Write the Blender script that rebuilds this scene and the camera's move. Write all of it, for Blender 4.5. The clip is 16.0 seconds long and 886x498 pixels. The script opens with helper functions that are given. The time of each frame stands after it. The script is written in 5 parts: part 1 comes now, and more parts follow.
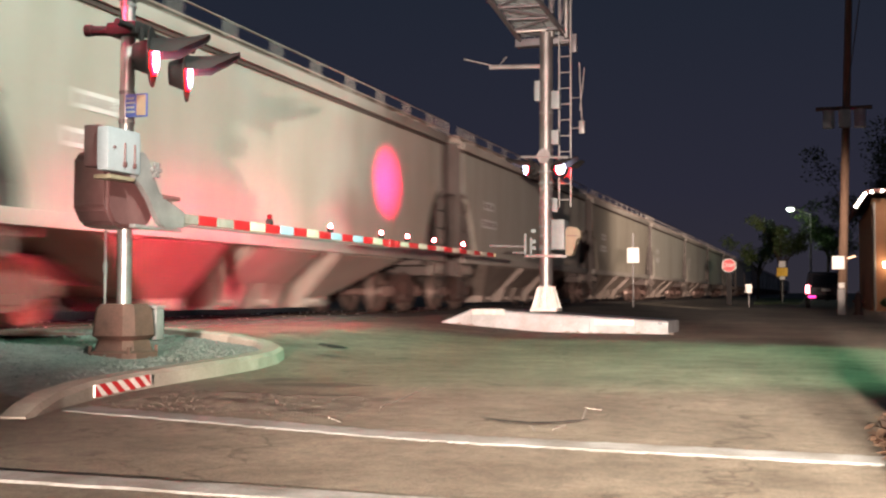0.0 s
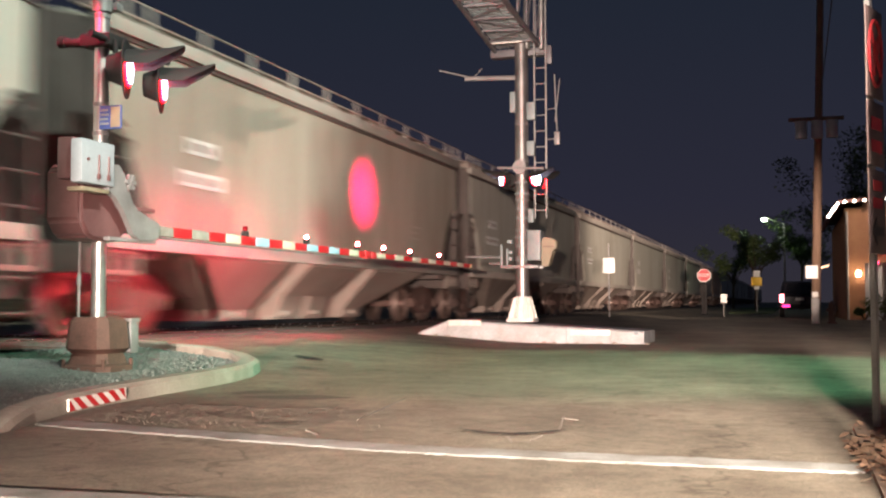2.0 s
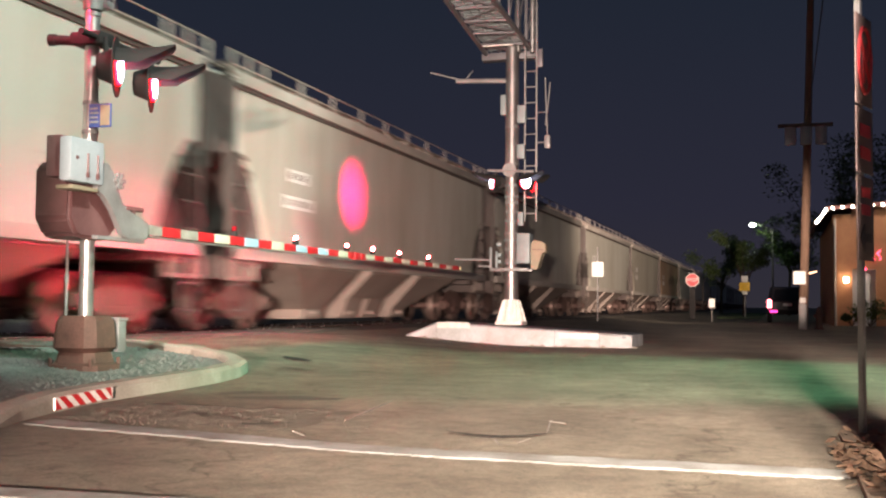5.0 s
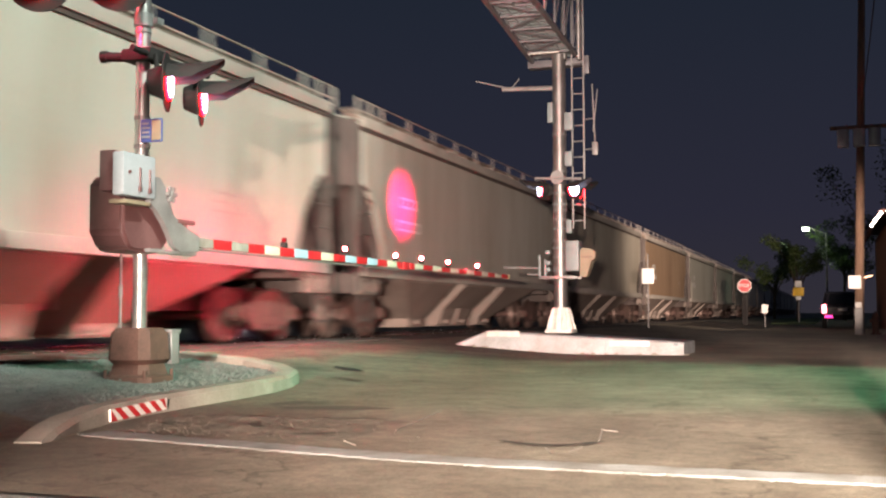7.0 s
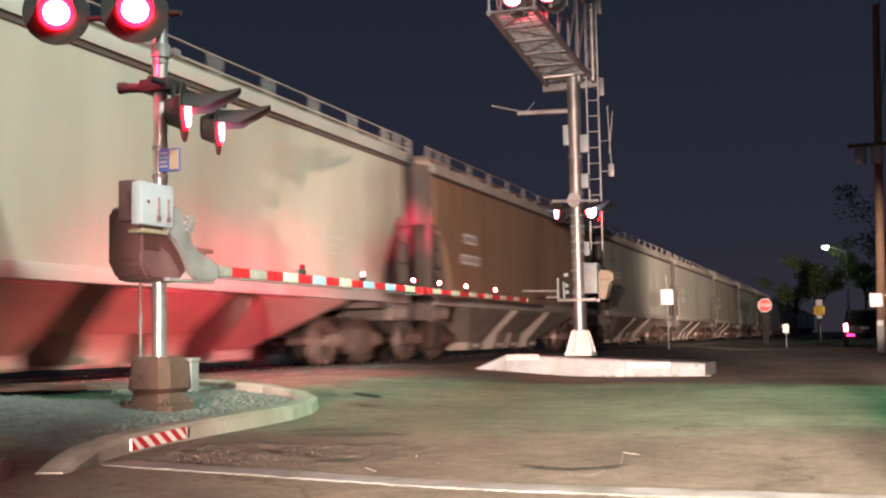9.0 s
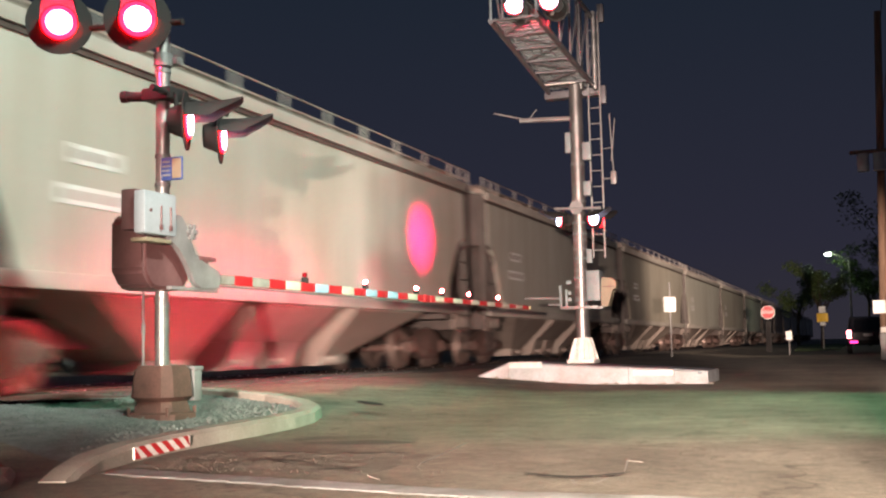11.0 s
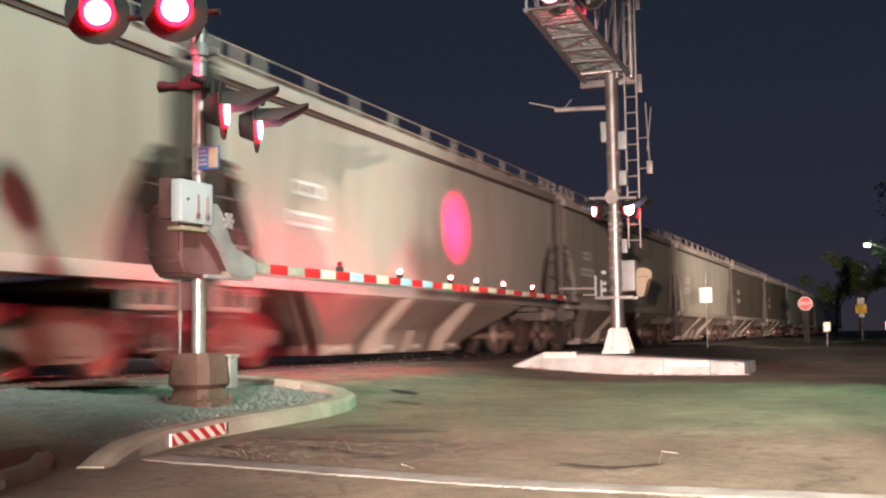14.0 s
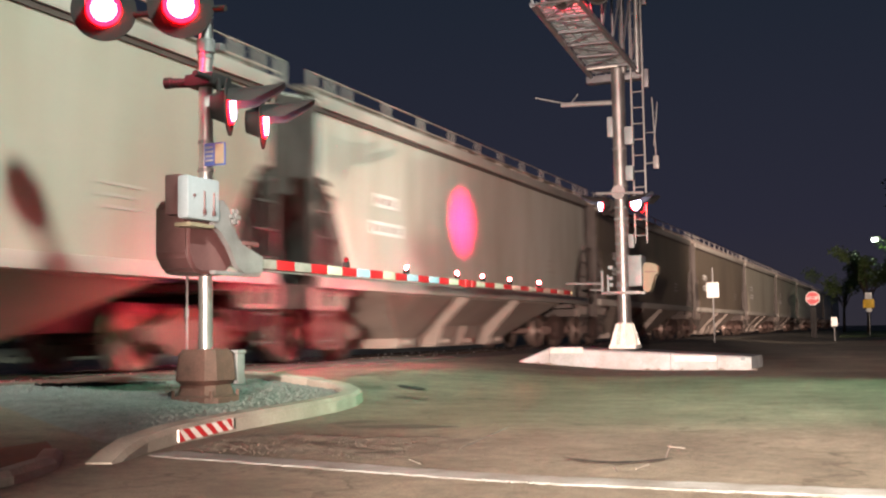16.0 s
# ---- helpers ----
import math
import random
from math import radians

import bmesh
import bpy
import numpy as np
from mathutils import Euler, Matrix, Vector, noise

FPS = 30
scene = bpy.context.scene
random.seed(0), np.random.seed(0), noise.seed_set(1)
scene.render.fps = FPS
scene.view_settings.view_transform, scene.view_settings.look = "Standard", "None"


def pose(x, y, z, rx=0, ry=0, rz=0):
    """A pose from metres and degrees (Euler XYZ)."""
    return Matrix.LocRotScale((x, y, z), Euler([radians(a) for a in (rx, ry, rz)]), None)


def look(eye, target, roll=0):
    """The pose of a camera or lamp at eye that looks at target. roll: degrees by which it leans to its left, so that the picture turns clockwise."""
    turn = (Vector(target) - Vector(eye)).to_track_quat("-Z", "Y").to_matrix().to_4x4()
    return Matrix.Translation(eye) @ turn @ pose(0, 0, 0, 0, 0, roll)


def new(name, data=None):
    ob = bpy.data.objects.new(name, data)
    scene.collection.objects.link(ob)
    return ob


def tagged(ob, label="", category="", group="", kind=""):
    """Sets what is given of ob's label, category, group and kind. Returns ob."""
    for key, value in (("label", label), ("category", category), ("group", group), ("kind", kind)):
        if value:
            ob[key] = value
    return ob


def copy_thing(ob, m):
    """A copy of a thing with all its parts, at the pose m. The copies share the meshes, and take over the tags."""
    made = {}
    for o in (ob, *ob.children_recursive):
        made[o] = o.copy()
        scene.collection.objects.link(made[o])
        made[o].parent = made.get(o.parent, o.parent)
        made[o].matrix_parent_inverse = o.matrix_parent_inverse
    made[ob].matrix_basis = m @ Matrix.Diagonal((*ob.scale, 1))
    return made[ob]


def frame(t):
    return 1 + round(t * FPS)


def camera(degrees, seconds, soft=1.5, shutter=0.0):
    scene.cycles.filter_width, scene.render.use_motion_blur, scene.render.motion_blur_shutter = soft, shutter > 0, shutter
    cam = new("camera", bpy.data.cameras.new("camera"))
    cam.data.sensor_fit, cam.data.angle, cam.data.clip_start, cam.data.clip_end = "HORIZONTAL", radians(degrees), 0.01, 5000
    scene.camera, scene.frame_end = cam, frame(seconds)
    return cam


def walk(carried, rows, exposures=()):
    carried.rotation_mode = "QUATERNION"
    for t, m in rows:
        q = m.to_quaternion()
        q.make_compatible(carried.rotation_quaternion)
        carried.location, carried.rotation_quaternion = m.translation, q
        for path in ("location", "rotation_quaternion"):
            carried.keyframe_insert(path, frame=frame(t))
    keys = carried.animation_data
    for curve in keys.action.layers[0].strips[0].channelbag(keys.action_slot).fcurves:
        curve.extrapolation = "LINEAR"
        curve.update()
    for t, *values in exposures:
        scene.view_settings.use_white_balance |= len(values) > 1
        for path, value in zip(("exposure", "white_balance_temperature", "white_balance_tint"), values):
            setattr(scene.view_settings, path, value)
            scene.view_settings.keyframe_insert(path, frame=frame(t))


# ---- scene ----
cam = camera(44.5, 16.0, soft=2.2, shutter=0.9)
EYE = (0.0, 0.0, 0.72)
PATH = [(0.0, 18.88, 2.25, -0.21), (0.5, 18.17, 2.31, -0.08), (1.0, 17.83, 2.52, -0.02), (1.5, 17.83, 2.75, 0.10),
        (2.0, 17.64, 2.84, 0.09), (2.5, 17.37, 2.88, 0.06), (3.0, 17.16, 2.90, -0.13), (3.5, 17.09, 2.94, -0.39),
        (6.0, 17.04, 2.98, -0.47), (6.1, 17.12, 3.0, -0.45), (6.2, 17.58, 3.04, -0.40), (6.3, 18.29, 3.10, -0.35),
        (6.4, 19.19, 3.20, -0.28), (6.5, 19.76, 3.28, -0.21), (7.0, 19.65, 3.42, 0.15), (7.5, 20.01, 3.85, 0.56),
        (8.0, 20.11, 4.21, 0.74), (8.5, 20.28, 4.45, 0.82), (9.0, 20.65, 4.72, 1.00), (11.5, 20.77, 5.16, 1.16),
        (12.0, 20.67, 5.16, 1.14), (12.5, 20.54, 5.11, 1.13), (13.0, 20.46, 4.94, 1.06), (13.2, 20.51, 4.89, 1.02), (13.3, 20.57, 4.87, 0.99),
        (13.4, 20.88, 4.82, 0.92), (13.5, 21.46, 4.77, 0.87), (13.6, 21.98, 4.73, 0.85), (13.7, 22.28, 4.69, 0.83), (13.8, 22.42, 4.66, 0.82),
        (14.0, 22.60, 4.61, 0.80), (14.5, 22.77, 4.46, 0.86), (15.0, 22.88, 4.33, 0.88), (15.5, 22.91, 4.34, 0.90),
        (16.0, 22.95, 4.38, 0.92)]
walk(cam, [(t, pose(*EYE, 90 + p, r, y)) for t, y, p, r in PATH])

# ---- night sky, headlights of a waiting car, street lamps, signal lamps, an added fill ----
world = bpy.data.worlds.new("night_sky")
scene.world = world
world.use_nodes = True
wn = world.node_tree.nodes
wl = world.node_tree.links
wtc, wsep, wramp = wn.new("ShaderNodeTexCoord"), wn.new("ShaderNodeSeparateXYZ"), wn.new("ShaderNodeValToRGB")
wl.new(wtc.outputs["Generated"], wsep.inputs[0])
wl.new(wsep.outputs["Z"], wramp.inputs[0])
wl.new(wramp.outputs[0], wn["Background"].inputs[0])
wramp.color_ramp.elements[0].color, wramp.color_ramp.elements[1].color = (0.021, 0.019, 0.026, 1), (0.0085, 0.0128, 0.0215, 1)
wramp.color_ramp.elements[0].position, wramp.color_ramp.elements[1].position = 0.0, 0.34
mid = wramp.color_ramp.elements.new(0.09)
mid.color = (0.0162, 0.0160, 0.0272, 1)
wn["Background"].inputs[1].default_value = 1.32
scene.view_settings.exposure = 0.1


def lamp(name, kind, eye, target, power, colour, size=0.1, cone=60, blend=0.3):
    data = bpy.data.lights.new(name, kind)
    data.energy, data.color = power, colour
    if kind == "AREA":
        data.size = size
    else:
        data.shadow_soft_size = size
    if kind == "SPOT":
        data.spot_size, data.spot_blend = radians(cone), blend
    ob = new(name, data)
    ob.matrix_world = look(eye, target)
    return ob


WARM = (1.0, 0.84, 0.72)
lamp("street_lamp_pool", "SPOT", (1.15, -4.0, 8.0), (2.5, 7.5, 0.0), 27500, WARM, 0.35, 56.5, 0.9)
lamp("yard_flood", "SPOT", (13.0, -2.0, 21.5), (-8.6, 9.0, 8.2), 60000, (0.86, 1.0, 0.88), 1.4, 36, 0.3)
lamp("headlight_low_beam", "SPOT", (1.25, -8.0, 0.9), (-7.2, 30.0, 1.5), 54000, (1.0, 0.77, 0.65), 0.12, 25.2, 0.5)
lamp("headlight_high_beam", "SPOT", (4.5, -8.0, 0.80), (-5.8, 60.0, 4.1), 210000, (1.0, 0.74, 0.60), 0.12, 11.0, 0.6)
# unseen fill light, added to even out the sides of the far cars
lamp("lot_lamp", "SPOT", (20.0, 36.0, 14.0), (-8.6, 64.0, 2.5), 34000, (1.0, 0.78, 0.62), 0.3, 46, 0.6)
lamp("traffic_signal_glow", "SPOT", (13.0, 12.6, 12.0), (-2.2, 12.0, 0.0), 15500, (0.30, 1.0, 0.56), 0.2, 28.5, 0.6)


# ---- materials ----
def shader(name):
    m = bpy.data.materials.new(name)
    m.use_nodes = True
    return m, m.node_tree.nodes, m.node_tree.links, m.node_tree.nodes["Principled BSDF"]


def surface(name, colour, rough=0.6, metal=0.0, dark=None, scale=4.0, fine=60.0, bump=0.15, amount=0.5, coat=0.0,
            per_object=0.0, stretch=(1, 1, 1)):
    """A worn surface: a base colour, stains of a second colour at a large scale, grain and relief at a small one."""
    m, n, l, b = shader(name)
    dark = dark or tuple(c * 0.6 for c in colour)
    tc = n.new("ShaderNodeTexCoord")
    mp = n.new("ShaderNodeMapping")
    mp.inputs["Scale"].default_value = stretch
    l.new(tc.outputs["Object"], mp.inputs[0])
    big, small = n.new("ShaderNodeTexNoise"), n.new("ShaderNodeTexNoise")
    for node, s, det in ((big, scale, 6), (small, fine, 3)):
        node.inputs["Scale"].default_value = s
        node.inputs["Detail"].default_value = det
        node.inputs["Roughness"].default_value = 0.6
        l.new(mp.outputs[0], node.inputs["Vector"])
    ramp = n.new("ShaderNodeValToRGB")
    ramp.color_ramp.elements[0].position = 0.5 - 0.22 * amount - 0.06
    ramp.color_ramp.elements[1].position = 0.5 + 0.22 * amount
    ramp.color_ramp.elements[0].color = (*dark, 1)
    ramp.color_ramp.elements[1].color = (*colour, 1)
    l.new(big.outputs["Fac"], ramp.inputs[0])
    mix = n.new("ShaderNodeMix")
    mix.data_type, mix.blend_type = "RGBA", "MULTIPLY"
    mix.inputs["Factor"].default_value = 0.6
    ramp2 = n.new("ShaderNodeValToRGB")
    ramp2.color_ramp.elements[0].position, ramp2.color_ramp.elements[1].position = 0.3, 0.6
    low = 0.62 if bump > 0.16 else 0.86
    ramp2.color_ramp.elements[0].color = (low, low, low, 1)
    l.new(small.outputs["Fac"], ramp2.inputs[0])
    l.new(ramp.outputs[0], mix.inputs[6])
    l.new(ramp2.outputs[0], mix.inputs[7])
    out = mix.outputs[2]
    if per_object:
        info = n.new("ShaderNodeObjectInfo")
        hsv = n.new("ShaderNodeHueSaturation")
        mr = n.new("ShaderNodeMapRange")
        mr.inputs["To Min"].default_value, mr.inputs["To Max"].default_value = 1 - per_object, 1 + per_object
        l.new(info.outputs["Random"], mr.inputs["Value"])
        l.new(mr.outputs[0], hsv.inputs["Value"])
        l.new(out, hsv.inputs["Color"])
        out = hsv.outputs[0]
    l.new(out, b.inputs["Base Color"])
    b.inputs["Metallic"].default_value = metal
    rr = n.new("ShaderNodeMapRange")
    rr.inputs["To Min"].default_value, rr.inputs["To Max"].default_value = max(0.05, rough - 0.12), min(1, rough + 0.12)
    l.new(big.outputs["Fac"], rr.inputs["Value"])
    l.new(rr.outputs[0], b.inputs["Roughness"])
    b.inputs["Coat Weight"].default_value = coat
    if bump:
        bp = n.new("ShaderNodeBump")
        bp.inputs["Strength"].default_value, bp.inputs["Distance"].default_value = bump, 0.02
        l.new(small.outputs["Fac"], bp.inputs["Height"])
        l.new(bp.outputs[0], b.inputs["Normal"])
    return m


def glow(name, colour, strength):
    m, n, l, b = shader(name)
    b.inputs["Base Color"].default_value = (*[min(1, c * 0.8) for c in colour], 1)
    b.inputs["Emission Color"].default_value = (*colour, 1)
    b.inputs["Emission Strength"].default_value = strength
    return m


def plain(name, colour, rough=0.5, metal=0.0):
    return surface(name, colour, rough, metal, tuple(c * 0.8 for c in colour), 6, 90, 0.05, 0.6)




def road_surface():
    """Old asphalt: broad worn and stained areas, mottling, bright chips of stone and dark specks."""
    m, n, l, b = shader("asphalt")
    tc = n.new("ShaderNodeTexCoord")
    def noisy(scale, detail, lo, hi, c0, c1, rough=0.6):
        t = n.new("ShaderNodeTexNoise")
        t.inputs["Scale"].default_value, t.inputs["Detail"].default_value, t.inputs["Roughness"].default_value = scale, detail, rough
        l.new(tc.outputs["Object"], t.inputs["Vector"])
        r = n.new("ShaderNodeValToRGB")
        r.color_ramp.elements[0].position, r.color_ramp.elements[1].position = lo, hi
        r.color_ramp.elements[0].color, r.color_ramp.elements[1].color = (*c0, 1), (*c1, 1)
        l.new(t.outputs["Fac"], r.inputs[0])
        return t, r.outputs[0]
    def times(a, c):
        x = n.new("ShaderNodeMix")
        x.data_type, x.blend_type = "RGBA", "MULTIPLY"
        x.inputs["Factor"].default_value = 1.0
        l.new(a, x.inputs[6])
        l.new(c, x.inputs[7])
        return x.outputs[2]
    _, base = noisy(0.5, 5, 0.36, 0.64, (0.135, 0.122, 0.095), (0.235, 0.215, 0.170))
    _, stain = noisy(1.9, 7, 0.34, 0.56, (0.66, 0.64, 0.62), (1.0, 1.0, 1.0), 0.7)
    _, mottle = noisy(9.0, 5, 0.36, 0.62, (0.76, 0.75, 0.74), (1.08, 1.06, 1.03), 0.7)
    grain, speck = noisy(85.0, 3, 0.38, 0.60, (0.62, 0.61, 0.60), (1.22, 1.2, 1.16), 0.8)
    v = n.new("ShaderNodeTexVoronoi")
    v.feature = "DISTANCE_TO_EDGE"
    v.inputs["Scale"].default_value = 0.42
    wob = n.new("ShaderNodeTexNoise")
    wob.inputs["Scale"].default_value, wob.inputs["Detail"].default_value = 2.5, 5
    l.new(tc.outputs["Object"], wob.inputs["Vector"])
    add = n.new("ShaderNodeVectorMath")
    add.operation = "ADD"
    l.new(tc.outputs["Object"], add.inputs[0])
    l.new(wob.outputs["Color"], add.inputs[1])
    l.new(add.outputs[0], v.inputs["Vector"])
    cr = n.new("ShaderNodeValToRGB")
    cr.color_ramp.elements[0].position, cr.color_ramp.elements[1].position = 0.002, 0.010
    cr.color_ramp.elements[0].color = (0.55, 0.53, 0.50, 1)
    l.new(v.outputs["Distance"], cr.inputs[0])
    l.new(times(times(times(base, stain), times(mottle, speck)), cr.outputs[0]), b.inputs["Base Color"])
    b.inputs["Roughness"].default_value = 0.8
    bp = n.new("ShaderNodeBump")
    bp.inputs["Strength"].default_value, bp.inputs["Distance"].default_value = 0.55, 0.012
    l.new(grain.outputs["Fac"], bp.inputs["Height"])
    l.new(bp.outputs[0], b.inputs["Normal"])
    return m


M_ASPHALT = road_surface()
M_DIRT = surface("brown_road_dirt", (0.155, 0.135, 0.10), 0.95, 0, (0.085, 0.07, 0.052), 6, 60, 0.6, 0.9)
M_PAINT = surface("worn_road_paint", (0.33, 0.345, 0.33), 0.7, 0, (0.15, 0.145, 0.125), 3.2, 45, 0.35, 0.6)
M_CONCRETE = surface("kerb_concrete", (0.36, 0.33, 0.28), 0.85, 0, (0.25, 0.22, 0.185), 2.5, 60, 0.3, 0.7)
M_WHITEKERB = surface("white_painted_kerb", (0.54, 0.57, 0.59), 0.7, 0, (0.36, 0.36, 0.35), 2.2, 50, 0.3, 0.6)
M_GRAVEL = surface("grey_gravel", (0.22, 0.23, 0.22), 0.9, 0, (0.09, 0.09, 0.085), 7, 70, 0.8, 1.0)
M_BALLAST = surface("dark_ballast", (0.10, 0.09, 0.08), 0.95, 0, (0.04, 0.035, 0.03), 6, 45, 1.0, 1.0)
M_GALV = surface("galvanised_steel", (0.62, 0.61, 0.60), 0.36, 0.85, (0.42, 0.41, 0.40), 5, 60, 0.08, 0.9)
M_GALV_OLD = surface("weathered_galvanised_steel", (0.36, 0.345, 0.34), 0.40, 0.8, (0.17, 0.16, 0.16), 3, 40, 0.1, 0.9, stretch=(1, 1, 0.6))
M_GALV_PAINT = surface("silver_painted_steel", (0.30, 0.295, 0.295), 0.45, 0.3, (0.18, 0.175, 0.175), 4, 60, 0.08, 0.8)
M_CAST = surface("rusty_cast_iron", (0.15, 0.075, 0.058), 0.75, 0.1, (0.075, 0.038, 0.03), 9, 60, 0.3, 0.9)
M_GREYBOX = surface("pale_grey_enamel", (0.39, 0.42, 0.45), 0.45, 0, (0.31, 0.34, 0.37), 3, 60, 0.06, 0.6)
M_MECH = surface("dull_maroon_housing", (0.17, 0.08, 0.08), 0.42, 0, (0.11, 0.05, 0.05), 3, 40, 0.1, 0.7)
M_BLACK = surface("black_signal_paint", (0.016, 0.013, 0.013), 0.8, 0, (0.008, 0.008, 0.008), 5, 50, 0.1, 0.6)
M_RED_TAPE = surface("red_reflective_tape", (0.55, 0.02, 0.025), 0.4, 0, (0.40, 0.012, 0.018), 9, 80, 0.05, 0.6)
M_WHITE_TAPE = surface("white_reflective_tape", (0.82, 0.80, 0.76), 0.4, 0, (0.66, 0.63, 0.58), 9, 80, 0.05, 0.6)
M_YELLOW_TAPE = surface("aged_cream_tape", (0.80, 0.66, 0.38), 0.45, 0, (0.66, 0.50, 0.28), 9, 80, 0.05, 0.6)
M_GREY_TAPE = surface("dull_grey_tape", (0.30, 0.27, 0.25), 0.5, 0, (0.22, 0.20, 0.18), 9, 80, 0.05, 0.6)
M_CREAM_TAPE = surface("soiled_white_tape", (0.58, 0.53, 0.44), 0.45, 0, (0.44, 0.39, 0.32), 9, 80, 0.05, 0.6)
M_BLUE_TAPE = surface("pale_blue_tape", (0.34, 0.48, 0.62), 0.45, 0, (0.26, 0.38, 0.50), 9, 80, 0.05, 0.6)
M_LENS_ON = glow("lit_red_lens", (1.0, 0.0008, 0.0030), 90)
M_LENS_CORE = glow("white_hot_lamp_core", (1.0, 0.13, 0.24), 36)
M_LENS_VIOLET = glow("violet_white_lamp_core", (0.74, 0.62, 1.0), 13)
M_LENS_BLUE = glow("blue_white_lamp_core", (0.62, 0.68, 1.0), 15)
M_CABINET = surface("dull_blue_grey_enamel", (0.26, 0.31, 0.32), 0.5, 0.1, (0.18, 0.21, 0.22), 4, 60, 0.06, 0.8)
M_TRUSS = surface("dull_galvanised_truss", (0.19, 0.185, 0.20), 0.5, 0.4, (0.11, 0.105, 0.115), 5, 60, 0.08, 0.9)
M_BELL = surface("aged_cream_enamel", (0.30, 0.26, 0.18), 0.5, 0, (0.22, 0.19, 0.13), 6, 60, 0.06, 0.7)
M_LENS_OFF = plain("unlit_red_lens", (0.22, 0.008, 0.015), 0.2)
M_ARM_LAMP = glow("lit_gate_arm_lamp", (1.0, 0.045, 0.06), 1800)
M_RAIL = surface("polished_rail_steel", (0.62, 0.58, 0.54), 0.25, 0.95, (0.30, 0.20, 0.15), 8, 50, 0.05, 0.5)
M_RUBBER = surface("crossing_panel", (0.14, 0.115, 0.10), 0.8, 0, (0.07, 0.055, 0.05), 2, 40, 0.3, 0.9)
M_WOOD = surface("weathered_pole_wood", (0.27, 0.17, 0.115), 0.85, 0, (0.13, 0.08, 0.055), 3, 30, 0.5, 0.8, stretch=(8, 8, 0.6))
M_SIGN = surface("white_sign_sheeting", (0.86, 0.86, 0.84), 0.45, 0, (0.76, 0.75, 0.72), 3, 80, 0.03, 0.5)
# faded sheeting, darkened further to stand for a backlit face in shade
M_SIGN_OLD = surface("faded_backlit_sheeting", (0.11, 0.075, 0.072), 0.5, 0, (0.075, 0.052, 0.05), 3, 80, 0.03, 0.6)
M_SIGN_RED = plain("red_sign_ink", (0.50, 0.03, 0.04), 0.5)
M_SIGN_YEL = plain("yellow_sign_sheeting", (0.85, 0.55, 0.05), 0.5)
M_SIGN_BLUE = plain("blue_sign_sheeting", (0.06, 0.10, 0.32), 0.45)
M_INK = plain("dark_lettering", (0.025, 0.022, 0.022), 0.5)


# ---- mesh helpers ----
def bm_box(bm, lo, hi, bevel=0.0):
    out = bmesh.ops.create_cube(bm, size=1)
    for v in out["verts"]:
        v.co = Vector((lo[i] + (v.co[i] + 0.5) * (hi[i] - lo[i]) for i in range(3)))
    if bevel:
        edges = list({e for v in out["verts"] for e in v.link_edges})
        bmesh.ops.bevel(bm, geom=edges, offset=bevel, segments=2, affect="EDGES", profile=0.6)
    return bm


def bm_rod(bm, a, b, r, r2=None, seg=12):
    a, b = Vector(a), Vector(b)
    d = b - a
    m = Matrix.Translation((a + b) / 2) @ d.to_track_quat("Z", "Y").to_matrix().to_4x4()
    bmesh.ops.create_cone(bm, cap_ends=True, segments=seg, radius1=r, radius2=r if r2 is None else r2, depth=d.length, matrix=m)
    return bm


def bm_prism(bm, outline, axis, lo, hi):
    """A flat outline of (u, v) pushed along an axis: x takes (y, z), y takes (x, z), z takes (x, y)."""
    def at(u, v, w):
        return {"x": (w, u, v), "y": (u, w, v), "z": (u, v, w)}[axis]
    a = [bm.verts.new(at(u, v, lo)) for u, v in outline]
    b = [bm.verts.new(at(u, v, hi)) for u, v in outline]
    k = len(outline)
    bm.faces.new(a)
    bm.faces.new(b[::-1])
    for i in range(k):
        bm.faces.new((a[i], b[i], b[(i + 1) % k], a[(i + 1) % k]))
    return bm


def mesh_of(name, bm, material, smooth=35):
    bmesh.ops.recalc_face_normals(bm, faces=bm.faces)
    me = bpy.data.meshes.new(name)
    bm.to_mesh(me)
    bm.free()
    me.materials.append(material)
    if smooth:
        me.polygons.foreach_set("use_smooth", [True] * len(me.polygons))
        me.set_sharp_from_angle(angle=radians(smooth))
    return me


def part(name, bm, material, parent=None, label="", smooth=35):
    ob = new(name, mesh_of(name, bm, material, smooth))
    if parent:
        ob.parent = parent
    if label:
        ob["label"] = label
    return ob


def shared(name, me, parent, m):
    ob = new(name, me)
    ob.parent = parent
    ob.matrix_basis = m
    return ob


def thing(name, m, label, category, group="", kind=""):
    ob = new(name)
    ob.empty_display_size = 0.2
    ob.matrix_world = m
    return tagged(ob, label, category, group, kind)


def NB():
    return bmesh.new()


# ---- ground ----
def smooth01(t):
    t = max(0.0, min(1.0, t))
    return t * t * (3 - 2 * t)


def gz(x, y):
    """The road rises gently to the crossing."""
    return 0.2 * smooth01((-x - 4.0) / 3.8)


def steps(stops):
    out = []
    for a, b, d in stops:
        k = max(1, round((b - a) / d))
        out += [a + (b - a) * i / k for i in range(k)]
    return out + [stops[-1][1]]


